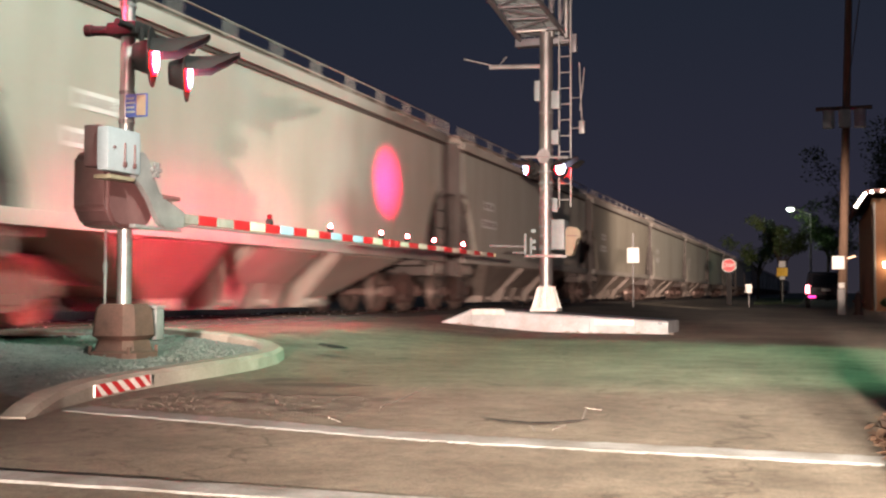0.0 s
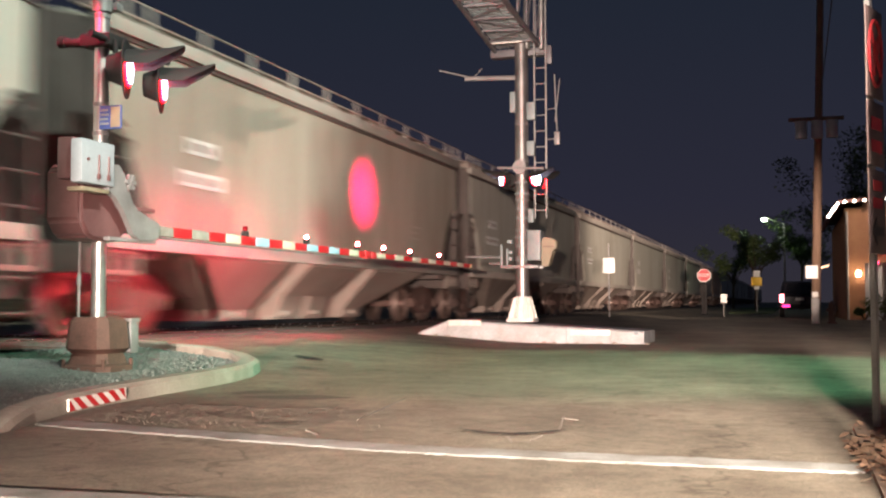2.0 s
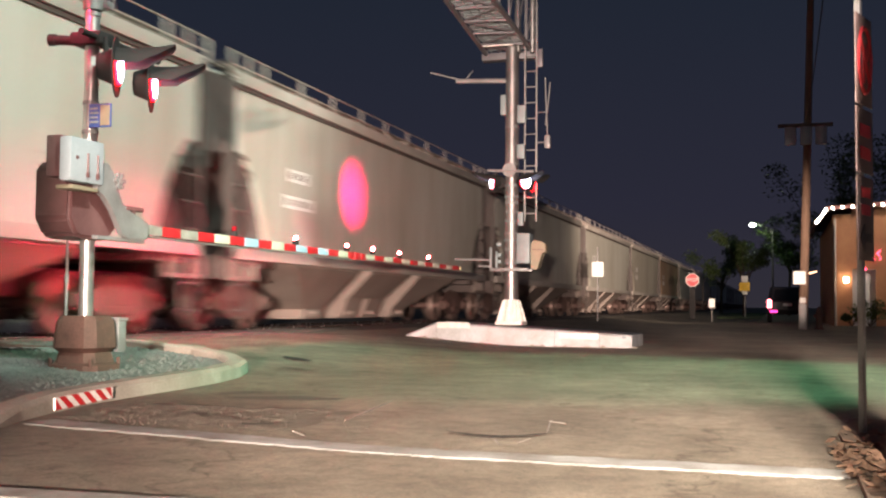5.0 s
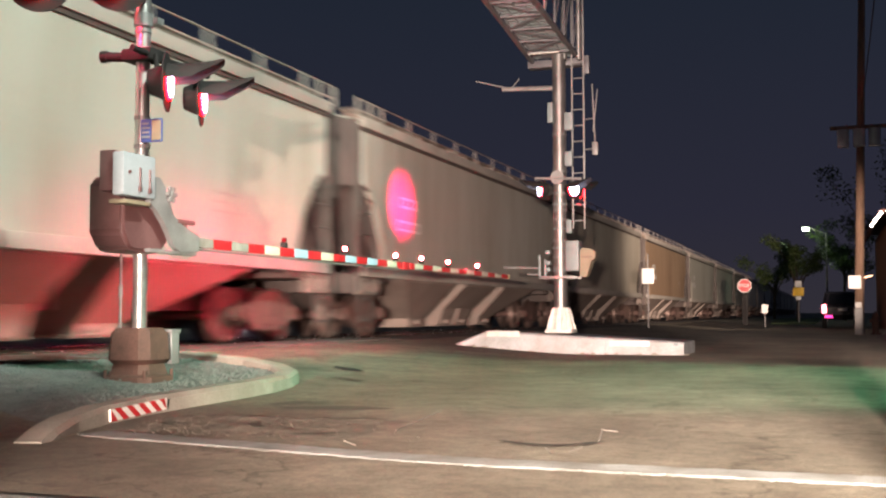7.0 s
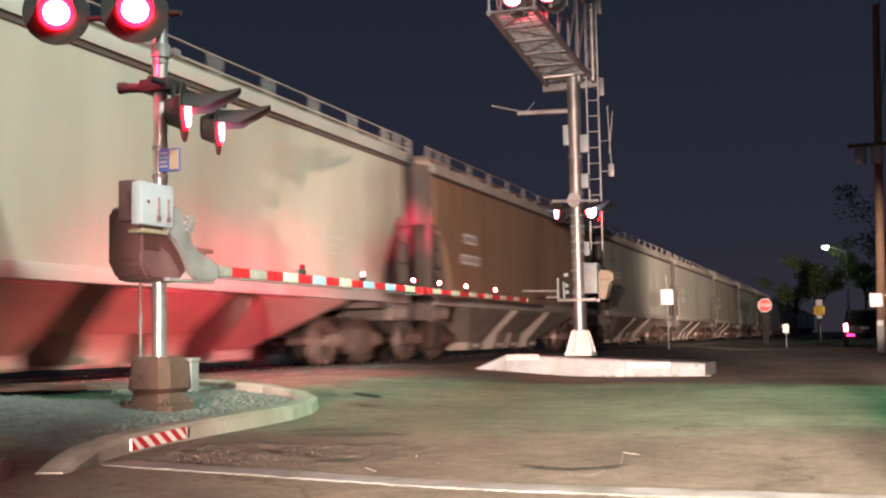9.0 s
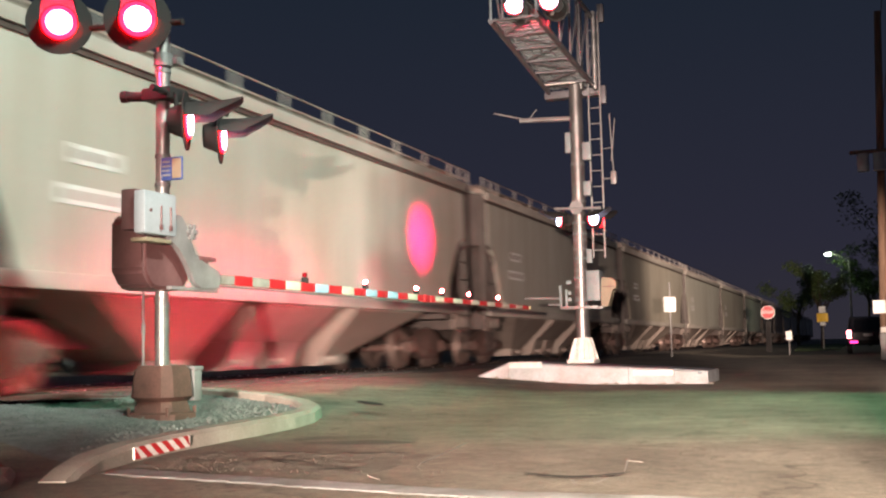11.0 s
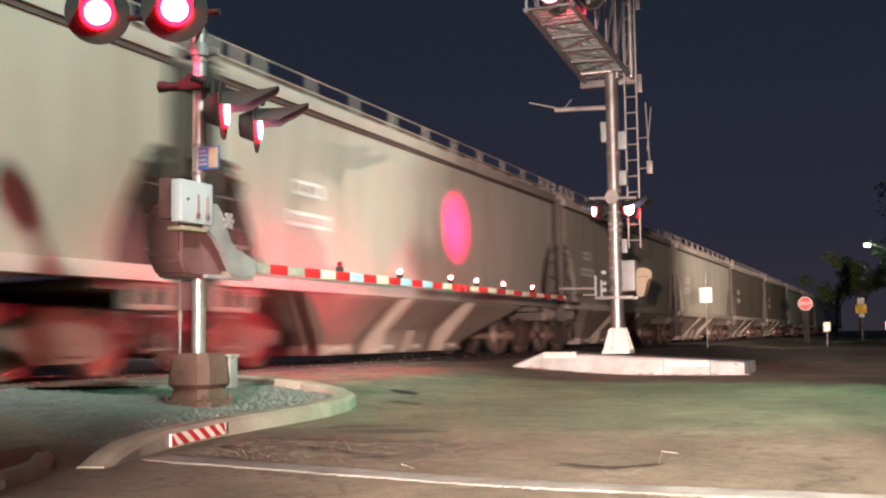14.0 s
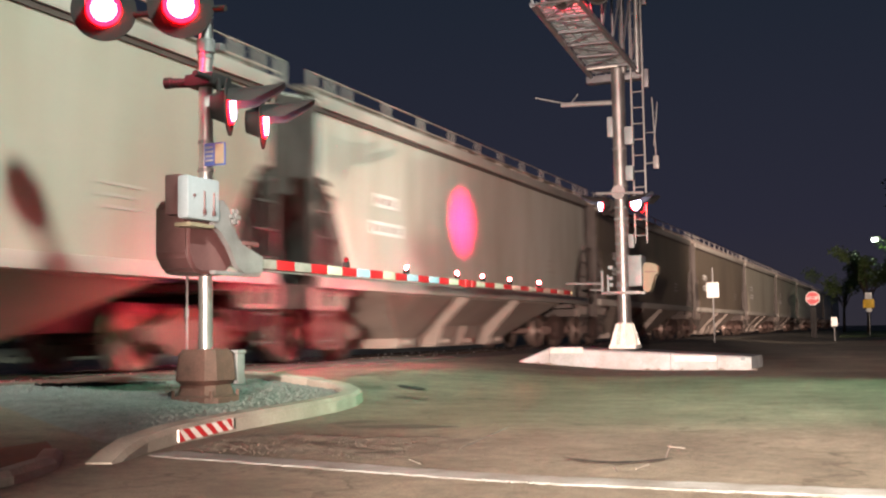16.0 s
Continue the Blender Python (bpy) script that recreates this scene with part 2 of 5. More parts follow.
def ground_sheet():
    xs = steps([(-1500, -60, 360), (-60, -14, 6), (-14, 4, 0.25), (4, 40, 4), (40, 1500, 365)])
    ys = steps([(-1500, -30, 370), (-30, 0, 3), (0, 24, 0.25), (24, 160, 8), (160, 2500, 390)])
    verts, faces = [], []
    for y in ys:
        for x in xs:
            near = -14 < x < 4 and 0 < y < 24
            bumpy = 0.0025 * (noise.noise(Vector((x * 0.9, y * 0.9, 0))) + 0.5 * noise.noise(Vector((x * 2.7, y * 2.7, 3)))) if near else 0
            verts.append((x, y, gz(x, y) + bumpy - 0.004))
    w = len(xs)
    for j in range(len(ys) - 1):
        for i in range(w - 1):
            faces.append((j * w + i, j * w + i + 1, j * w + w + i + 1, j * w + w + i))
    me = bpy.data.meshes.new("ground")
    me.from_pydata(verts, [], faces)
    me.materials.append(M_ASPHALT)
    me.polygons.foreach_set("use_smooth", [True] * len(me.polygons))
    tagged(new("ground", me), "worn grey-brown asphalt sloping up to the railway crossing", "road", kind="structure")


ground_sheet()


def strip(name, a, b, width, material, label, category, lift=0.0025, cuts=36, ragged=0.012, via=()):
    """A thin strip of paint laid on the road along a line, with ragged edges."""
    pts = [Vector((*p, 0)) for p in (a, *via, b)]
    verts, faces = [], []
    for i in range(cuts + 1):
        u = i / cuts * (len(pts) - 1)
        k = min(int(u), len(pts) - 2)
        p = pts[k].lerp(pts[k + 1], u - k)
        d = (pts[k + 1] - pts[k]).normalized()
        side = Vector((-d.y, d.x, 0))
        for s in (-1, 1):
            q = p + side * s * (width / 2 + random.uniform(-ragged, ragged))
            z = gz(q.x, q.y) + lift
            o = q + side * s * min(0.03, width * 0.2)
            verts += [(o.x, o.y, z - 0.012), (q.x, q.y, z)]
    for i in range(cuts):
        k = i * 4
        faces += [(k + 1, k + 5, k + 7, k + 3), (k, k + 1, k + 3, k + 2) if i == 0 else (k, k + 4, k + 5, k + 1), (k + 2, k + 3, k + 7, k + 6)]
    me = bpy.data.meshes.new(name)
    me.from_pydata(verts, [], faces)
    me.materials.append(material)
    return tagged(new(name, me), label, category, kind="structure")


strip("line_near", (-3.4, 3.45), (2.6, 3.62), 0.17, M_PAINT, "worn white painted line on the asphalt", "road marking")
strip("line_far", (-4.25, 5.555), (0.30, 5.055), 0.23, M_PAINT, "scuffed white painted line on the asphalt", "road marking", cuts=150, ragged=0.016,
      via=((-3.4, 5.387), (-2.6, 5.226), (-2.0, 5.108), (-1.6, 5.072), (-1.0, 5.062), (-0.3, 5.059)))
# ---- railway ----
TRACK_X, RAIL_Z, SIDE_X = -10.2, 0.25, -8.6


def railway():
    bm = NB()
    bm_prism(bm, [(-13.6, 0.15), (-12.2, 0.212), (-8.2, 0.212), (-7.3, 0.15)], "y", -80, 5.2)
    bm_prism(bm, [(-13.6, 0.15), (-12.2, 0.212), (-8.2, 0.212), (-7.3, 0.15)], "y", 20.2, 420)
    tagged(part("ballast_bed", bm, M_BALLAST, smooth=0), "dark stone ballast under the track", "ballast", kind="structure")
    for x in (TRACK_X - 0.752, TRACK_X + 0.752):
        bm = NB()
        prof = [(-0.07, -0.12), (0.07, -0.12), (0.07, -0.105), (0.012, -0.09), (0.012, -0.04), (0.036, -0.03), (0.036, -0.004),
                (0.03, 0), (-0.03, 0), (-0.036, -0.004), (-0.036, -0.03), (-0.012, -0.04), (-0.012, -0.09), (-0.07, -0.105)]
        bm_prism(bm, [(x + u, RAIL_Z + v) for u, v in prof], "y", -80, 420)
        tagged(part("rail", bm, M_RAIL), "steel rail polished bright on top", "rail", "rails of the track", "structure")
    for k in range(6):
        y = 5.3 + k * 2.48
        for x0, x1 in ((-12.3, -11.03), (-10.84, -9.56), (-9.36, -8.3)):
            bm = bm_box(NB(), (x0, y, 0.1), (x1, y + 2.46, RAIL_Z - 0.012), 0.015)
            tagged(part("crossing_panel", bm, M_RUBBER), "dark worn panel set between the rails", "crossing panel", "panels of the crossing", "structure")


railway()

# ---- covered hopper cars ----
CAR = 17.4
HALF = 8.1


def car_paint(name, colour, dark):
    """Old car paint: broad fading, and thin grimy runs down the side sheets."""
    m = surface(name, colour, 0.55, 0, dark, 0.35, 25, 0.05, 0.8, per_object=0.08, stretch=(1, 1, 0.35))
    n, l = m.node_tree.nodes, m.node_tree.links
    b = n["Principled BSDF"]
    was = b.inputs["Base Color"].links[0].from_socket
    tc, mp, runs = n.new("ShaderNodeTexCoord"), n.new("ShaderNodeMapping"), n.new("ShaderNodeTexNoise")
    mp.inputs["Scale"].default_value = (1, 1, 0.10)
    runs.inputs["Scale"].default_value, runs.inputs["Detail"].default_value, runs.inputs["Roughness"].default_value = 2.6, 6, 0.65
    ramp, mix = n.new("ShaderNodeValToRGB"), n.new("ShaderNodeMix")
    ramp.color_ramp.elements[0].position, ramp.color_ramp.elements[1].position = 0.34, 0.56
    ramp.color_ramp.elements[0].color = (0.74, 0.69, 0.62, 1)
    mix.data_type, mix.blend_type = "RGBA", "MULTIPLY"
    mix.inputs["Factor"].default_value = 0.75
    l.new(tc.outputs["Object"], mp.inputs[0])
    l.new(mp.outputs[0], runs.inputs["Vector"])
    l.new(runs.outputs["Fac"], ramp.inputs[0])
    l.new(was, mix.inputs[6])
    l.new(ramp.outputs[0], mix.inputs[7])
    l.new(mix.outputs[2], b.inputs["Base Color"])
    return m


M_CAR = car_paint("pale_grey_car_paint", (0.56, 0.55, 0.49), (0.45, 0.43, 0.37))
M_CAR_TAN = car_paint("grimy_tan_car_paint", (0.47, 0.44, 0.37), (0.35, 0.31, 0.26))
M_CAR_ORANGE = car_paint("rusty_orange_car_paint", (0.42, 0.29, 0.19), (0.30, 0.19, 0.12))
# darkened paint stands for the light that leaves the far train late on
M_CAR_UNLIT = car_paint("unlit_car_paint", (0.19, 0.155, 0.12), (0.13, 0.10, 0.08))
M_CAR_TRIM = surface("pale_car_trim", (0.52, 0.48, 0.43), 0.55, 0, (0.36, 0.32, 0.28), 1.5, 30, 0.05, 0.8)
# pale posts, panels and ladders, darkened to sit in the gap's shade
M_POST_SHADE = surface("shaded_end_steel", (0.125, 0.105, 0.095), 0.65, 0, (0.075, 0.06, 0.054), 2, 30, 0.1, 0.8)
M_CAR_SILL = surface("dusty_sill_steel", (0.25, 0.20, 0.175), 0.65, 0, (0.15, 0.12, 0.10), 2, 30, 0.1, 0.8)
M_CAR_LOW = surface("dusty_hopper_steel", (0.37, 0.30, 0.26), 0.7, 0, (0.24, 0.185, 0.16), 0.9, 30, 0.1, 0.8)
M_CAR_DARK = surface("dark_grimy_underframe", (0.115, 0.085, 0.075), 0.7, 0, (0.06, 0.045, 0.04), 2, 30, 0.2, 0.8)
# dark colour holds the shade of the car ends
M_END_SHADE = surface("shaded_car_end", (0.125, 0.10, 0.092), 0.75, 0, (0.07, 0.056, 0.052), 1.2, 30, 0.1, 0.8)
M_TRUCK = surface("rusty_truck_casting", (0.17, 0.10, 0.085), 0.75, 0.1, (0.09, 0.055, 0.045), 3, 40, 0.2, 0.8)
M_WHEEL = surface("worn_wheel_steel", (0.34, 0.25, 0.22), 0.45, 0.6, (0.18, 0.12, 0.10), 5, 40, 0.1, 0.8)


def end_curve(z):
    """Half length of the side sheet at a height: cut back in an arc at the lower corners."""
    if z > 3.25:
        return HALF
    return HALF - 1.1 * math.sqrt(min(1.0, (3.25 - z) / 1.35))


def half_width(z):
    """Half breadth of the body: upright sides that round over into the roof."""
    if z < 4.52:
        return 1.6
    t = min(1.0, (z - 4.52) / 0.23)
    return 1.6 - 0.92 * t ** 1.6


def shell():
    """The tank of the car: rings of a rounded box, lengthwise ends drawn in below."""
    bm = NB()
    zs = [1.55, 1.75, 1.95, 2.2, 2.45, 2.7, 2.9, 3.05, 3.15, 3.21, 3.25, 3.27, 3.5, 3.8, 4.1, 4.35, 4.52, 4.57, 4.62, 4.67, 4.72, 4.75]
    rings = []
    for z in zs:
        hy, hx = end_curve(z), half_width(z)
        c = 0.22
        pts = [(hx, -hy + c), (hx, hy - c), (hx - 0.06, hy - 0.07), (hx - c, hy), (-hx + c, hy), (-hx + 0.06, hy - 0.07),
               (-hx, hy - c), (-hx, -hy + c), (-hx + 0.06, -hy + 0.07), (-hx + c, -hy), (hx - c, -hy), (hx - 0.06, -hy + 0.07)]
        rings.append([bm.verts.new((x, y, z)) for x, y in pts])
    for a, b in zip(rings, rings[1:]):
        for i in range(12):
            bm.faces.new((a[i], a[(i + 1) % 12], b[(i + 1) % 12], b[i]))
    bm.faces.new(rings[-1])
    bm.faces.new(rings[0][::-1])
    bmesh.ops.recalc_face_normals(bm, faces=bm.faces)
    # end walls and underside take the darker material that stands in for shade
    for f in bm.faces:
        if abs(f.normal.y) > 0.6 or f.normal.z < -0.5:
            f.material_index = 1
    return bm


def hopper(y0, y1, end):
    """One discharge bay under the sill. The middle bay keeps its width down to two outlets; an end bay has an upright
    inner sheet and a long outer slope sheet that runs down to one outlet beside it."""
    bm = NB()
    def rings_of(*levels):
        rings = [[bm.verts.new((s * x, y, z)) for s, y in ((1, a), (1, b), (-1, b), (-1, a))] for x, a, b, z in levels]
        for p, q in zip(rings, rings[1:]):
            for i in range(4):
                bm.faces.new((p[i], p[(i + 1) % 4], q[(i + 1) % 4], q[i]))
        bm.faces.new(rings[0])
        bm.faces.new(rings[-1][::-1])
    def gate(yc):
        bm_box(bm, (-0.66, yc - 0.56, 0.40), (0.66, yc + 0.56, 0.45), 0.01)
        for s in (-1, 1):
            bm_rod(bm, (s * 0.84, yc - 0.5, 0.52), (s * 1.0, yc - 0.5, 0.52), 0.05, seg=8)
    if end:
        lo, hi = sorted((end * 2.2, end * 3.2))
        rings_of((1.52, y0, y1, 1.56), (1.50, *sorted((end * 2.1, end * 5.35)), 1.42), (0.70, lo, hi, 0.60), (0.70, lo, hi, 0.44))
        gate((lo + hi) / 2)
    else:
        rings_of((1.52, y0, y1, 1.56), (1.50, y0, y1, 1.42), (0.88, y0 + 0.12, y1 - 0.12, 0.86))
        for yc in (-0.66, 0.66):
            rings_of((0.86, yc - 0.5, yc + 0.5, 0.855), (0.70, yc - 0.45, yc + 0.45, 0.44))
            gate(yc)
    return bm


def wheel_mesh():
    bm = NB()
    prof = [(0.0, 0.08), (0.10, 0.08), (0.13, 0.03), (0.34, 0.0), (0.36, 0.06), (0.44, 0.065), (0.455, -0.05), (0.485, -0.065),
            (0.485, -0.09), (0.36, -0.09), (0.34, -0.04), (0.12, -0.03), (0.0, -0.05)]
    rings = []
    for k in range(28):
        a = 2 * math.pi * k / 28
        rings.append([bm.verts.new((v, u * math.cos(a), u * math.sin(a))) for u, v in prof[1:-1]])
    n = len(rings[0])
    for k in range(28):
        p, q = rings[k], rings[(k + 1) % 28]
        for i in range(n - 1):
            bm.faces.new((p[i], q[i], q[i + 1], p[i + 1]))
    bm.faces.new([r[0] for r in rings])
    bm.faces.new([r[-1] for r in rings][::-1])
    for k in range(3):
        a = 2 * math.pi * k / 3
        bm_rod(bm, (0.08, 0.06 * math.cos(a), 0.06 * math.sin(a)), (0.10, 0.06 * math.cos(a), 0.06 * math.sin(a)), 0.018, seg=6)
    bm_rod(bm, (0.05, 0, 0), (0.14, 0, 0), 0.09, seg=14)
    return mesh_of("wheel", bm, M_WHEEL)


def sideframe_mesh():
    bm = NB()
    out = [(-1.12, 0.42), (-1.12, 0.58), (-0.72, 0.66), (-0.35, 0.86), (0.35, 0.86), (0.72, 0.66), (1.12, 0.58), (1.12, 0.42), (0.80, 0.40),
           (0.42, 0.20), (-0.42, 0.20), (-0.80, 0.40)]
    bm_prism(bm, out, "x", -0.08, 0.08)
    bm_box(bm, (-0.1, -0.28, 0.28), (0.11, 0.28, 0.42), 0.02)
    for k in range(3):
        bm_rod(bm, (0.03, -0.18 + 0.18 * k, 0.40), (0.03, -0.18 + 0.18 * k, 0.70), 0.075, seg=10)
    for y in (-0.89, 0.89):
        bm_box(bm, (-0.1, y - 0.14, 0.36), (0.13, y + 0.14, 0.60), 0.03)
        bm_rod(bm, (0.1, y, 0.46), (0.17, y, 0.46), 0.085, seg=12)
    return mesh_of("side_frame", bm, M_TRUCK)


POSTS = (-8.2, -7.6, -7.0, -5.45, -3.9, -2.32, -0.77, 0.77, 2.32, 3.9, 5.45, 7.0, 7.6, 8.2)


def build_car():
    car = thing("hopper_car", Matrix(), "pale grey covered hopper freight car rolling on the track", "freight car", "cars of the train")
    part("body", shell(), M_CAR, car, smooth=15).data.materials.append(M_END_SHADE)
    for s in (-1, 1):
        bm = bm_box(NB(), (s * 1.58, -HALF + 0.05, 4.40) if s > 0 else (-1.66, -HALF + 0.05, 4.40),
                    (1.66, HALF - 0.05, 4.60) if s > 0 else (-1.58, HALF - 0.05, 4.60), 0.015)
        part("side_plate", bm, M_CAR_TRIM, car, "pale steel strip along the eave")
        x0, x1 = sorted((s * 1.59, s * 1.625))
        part("eave_flange", bm_box(NB(), (x0, -HALF + 0.05, 4.32), (x1, HALF - 0.05, 4.395)), M_CAR_DARK, car, "dark rusty flange under the eave")
        bm = bm_box(NB(), (1.53, -8.0, 1.46) if s > 0 else (-1.66, -8.0, 1.46), (1.66, 8.0, 1.66) if s > 0 else (-1.53, 8.0, 1.66), 0.015)
        part("side_sill", bm, M_CAR_TRIM, car, "pale steel side sill")
    # hatches and running boards on the roof
    for k in range(3):
        y = -5.2 + 5.2 * k
        bm = bm_box(NB(), (-0.36, y - 2.2, 4.74), (0.36, y + 2.2, 4.86), 0.03)
        for j in range(-2, 3):
            bm_box(bm, (-0.42, y + j * 0.95 - 0.05, 4.80), (0.42, y + j * 0.95 + 0.05, 4.90), 0.01)
        part("roof_hatch", bm, M_CAR_TRIM, car)
    for s in (-1, 1):
        bm = NB()
        for j in range(3):
            x = s * (1.12 + 0.14 * j)
            bm_box(bm, (x - 0.05, -HALF + 0.1, 4.76), (x + 0.05, HALF - 0.1, 4.79))
        for j in range(15):
            y = -7.7 + j * 1.1
            bm_box(bm, (s * 1.26 - 0.2, y - 0.02, 4.58), (s * 1.26 + 0.2, y + 0.02, 4.76))
        part("running_board", bm, M_CAR_LOW, car)
        for y in POSTS:
            bm = bm_box(NB(), (s * 1.60 - 0.014, y - 0.055, 4.58), (s * 1.60 + 0.014, y + 0.055, 4.94), 0.006)
            part("rail_post", bm, M_CAR_TRIM, car)
        bm = NB()
        bm_rod(bm, (s * 1.60, POSTS[0], 4.93), (s * 1.60, POSTS[-1], 4.93), 0.016, seg=6)
        bm_box(bm, (s * 1.585 - 0.008, POSTS[0], 4.70), (s * 1.585 + 0.008, POSTS[-1], 4.73))
        part("roof_rail", bm, M_CAR_LOW, car, "low steel rail along the roof edge")
    # bays, centre sill, end platforms
    for y0, y1, e in ((-5.7, -2.1, -1), (-1.3, 1.3, 0), (2.1, 5.7, 1)):
        part("hopper_bay", hopper(y0, y1, e), M_CAR_LOW, car, "dusty sloping discharge bay")
    part("centre_sill", bm_box(NB(), (-0.25, -8.45, 0.78), (0.25, 8.45, 1.2), 0.02), M_CAR_DARK, car)
    for e in (-1, 1):
        bm = NB()
        ya, yb = sorted((e * 6.6, e * 8.25))
        bm_box(bm, (-1.55, ya, 1.34), (1.55, yb, 1.46), 0.02)
        bm_box(bm, (-1.58, e * 8.25 - 0.06, 1.12), (1.58, e * 8.25 + 0.06, 1.50), 0.02)
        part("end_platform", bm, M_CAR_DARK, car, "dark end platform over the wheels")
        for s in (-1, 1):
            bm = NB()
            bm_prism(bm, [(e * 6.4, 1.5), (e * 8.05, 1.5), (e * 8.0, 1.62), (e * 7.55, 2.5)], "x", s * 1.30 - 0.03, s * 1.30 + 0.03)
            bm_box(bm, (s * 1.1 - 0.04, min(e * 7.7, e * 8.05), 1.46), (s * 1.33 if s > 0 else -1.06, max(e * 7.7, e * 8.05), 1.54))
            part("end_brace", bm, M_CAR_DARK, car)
            part("end_post", bm_box(NB(), (min(s * 1.46, s * 1.60), min(e * 8.06, e * 8.13), 1.40), (max(s * 1.46, s * 1.60), max(e * 8.06, e * 8.13), 4.42), 0.012), M_POST_SHADE, car, "steel corner post, darkened as if shaded")
            part("end_panel", bm_box(NB(), (min(s * 0.55, s * 1.15), min(e * 8.095, e * 8.125), 3.0), (max(s * 0.55, s * 1.15), max(e * 8.095, e * 8.125), 4.15), 0.008), M_POST_SHADE, car, "pale grey panel darkened like the shaded end wall")
            bm = NB()
            xa, xb = sorted((s * 1.50, s * 1.60))
            for z0, z1 in ((1.10, 1.17), (1.40, 1.455)):
                bm_box(bm, (xa, min(e * 7.15, e * 8.2), z0), (xb, max(e * 7.15, e * 8.2), z1), 0.008)
            for y in (7.2, 7.5, 7.85, 8.15):
                bm_box(bm, (xa, e * y - 0.05, 1.17), (xb, e * y + 0.05, 1.40))
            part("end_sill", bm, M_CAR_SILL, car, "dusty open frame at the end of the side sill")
        for s in (-1, 1):
            bm = NB()
            x = s * 1.585
            for y, z0, z1 in ((8.05, 0.55, 4.3), (7.55, 0.55, 2.75)):
                bm_box(bm, (x - 0.012, e * y - 0.035, z0), (x + 0.012, e * y + 0.035, z1), 0.004)
            for k in range(6):
                z = 0.60 + k * 0.42
                bm_rod(bm, (x, e * 7.55, z), (x, e * 8.05, z), 0.02, seg=6)
            bm_rod(bm, (x, e * 7.55, 2.72), (x, e * 7.40, 2.95), 0.02, seg=6)
            bm_rod(bm, (x, e * 7.40, 2.95), (x, e * 8.05, 3.08), 0.02, seg=6)
            part("ladder", bm, M_POST_SHADE, car, "steel grab-iron ladder, darkened as if shaded")
        part("coupler", bm_box(bm_box(NB(), (-0.1, min(e * 8.3, e * 8.72), 0.98), (0.1, max(e * 8.3, e * 8.72), 1.24), 0.03),
                               (-0.2, min(e * 8.5, e * 8.7), 0.94), (0.2, max(e * 8.5, e * 8.7), 1.26), 0.04), M_TRUCK, car)
    # reporting marks as bars on pale panels, and stencils
    for s in (1,):
        x = s * 1.604
        for y0, y1, z0, z1, n in ((-5.97, -5.08, 2.98, 3.22, 3), (-6.16, -4.85, 2.48, 2.72, 5)):
            p = part("marking_panel", bm_box(NB(), (x, y0, z0), (x + 0.006, y1, z1)), M_SIGN, car, "white marking panel")
            w = (y1 - y0 - 0.12) / n
            for k in range(n):
                part("marking_bar", bm_box(NB(), (x + 0.004, y0 + 0.08 + k * w, z0 + 0.06), (x + 0.009, y0 + 0.06 + k * w + w * 0.6, z1 - 0.06)), M_CAR_LOW, p)
        for k in range(3):
            part("stencil_bar", bm_box(NB(), (x, 4.2, 2.25 + k * 0.14), (x + 0.005, 4.9 - 0.2 * (k % 2), 2.29 + k * 0.14)), M_CAR_TRIM, car)
    return car


def build_train():
    wheel, frame_mesh = wheel_mesh(), sideframe_mesh()
    axle = mesh_of("axle", bm_rod(NB(), (-0.75, 0, 0), (0.75, 0, 0), 0.085, seg=10), M_TRUCK)
    bolster = mesh_of("bolster", bm_box(NB(), (-1.1, -0.2, 0.42), (1.1, 0.2, 0.72), 0.03), M_TRUCK)
    car = build_car()
    sets = []
    for e in (-1, 1):
        yc = e * 6.75
        shared("bolster", bolster, car, Matrix.Translation((0, yc, RAIL_Z)))
        for s in (-1, 1):
            shared("side_frame", frame_mesh, car, pose(s * 1.0, yc, RAIL_Z, 0, 0, 0 if s > 0 else 180))
        for d in (-0.89, 0.89):
            ws = shared("wheelset", axle, car, Matrix.Translation((0, yc + d, RAIL_Z + 0.46)))
            ws["label"] = "steel wheelset"
            for s in (-1, 1):
                shared("wheel", wheel, ws, pose(s * 0.74, 0, 0, 0, 0, 0 if s > 0 else 180))
            sets.append(ws)
    return car


SPEED = 15.93
GAP0 = 25.83          # place of one coupling at the start
CARS = []
SLACK = {0: 0.0, 1: 0.2, 2: 0.2, 3: 0.0, 4: -0.2, 5: -0.37, 6: 0.05, 7: -0.15, 8: -0.3, 9: 0.2, 10: 0.6, 11: 0.6, 12: 0.65, 13: 0.05, 14: 0.0}


def car_place(k):
    """Where a car's middle stands at the start, with the slack of its two couplings."""
    return GAP0 - CAR / 2 + k * CAR + (SLACK.get(k - 1, 0.0) + SLACK.get(k, 0.0)) / 2




def place_train():
    first = build_train()
    first.matrix_world = pose(TRACK_X, car_place(-2), 0)
    CARS.append((first, -2))
    for k in range(-1, 24):
        c = copy_thing(first, pose(TRACK_X, car_place(k), 0))
        CARS.append((c, k))
    # liveries: most cars pale, some tan, one rusty orange, two late ones toned as unlit
    for c, k in CARS:
        mat, word = None, ""
        if k == 9:
            mat, word = M_CAR_ORANGE, "rusty orange-brown"
        elif k in (16, 17):
            mat, word = M_CAR_UNLIT, "unlit-looking brown"
        elif k in (2, 8, 12, 14, 18, 19, 21):
            mat, word = M_CAR_TAN, "grimy tan"
        if mat:
            c["label"] = word + " covered hopper freight car rolling on the track"
            for o in c.children:
                if o.name.startswith("body"):
                    o.material_slots[0].link = "OBJECT"
                    o.material_slots[0].material = mat


place_train()

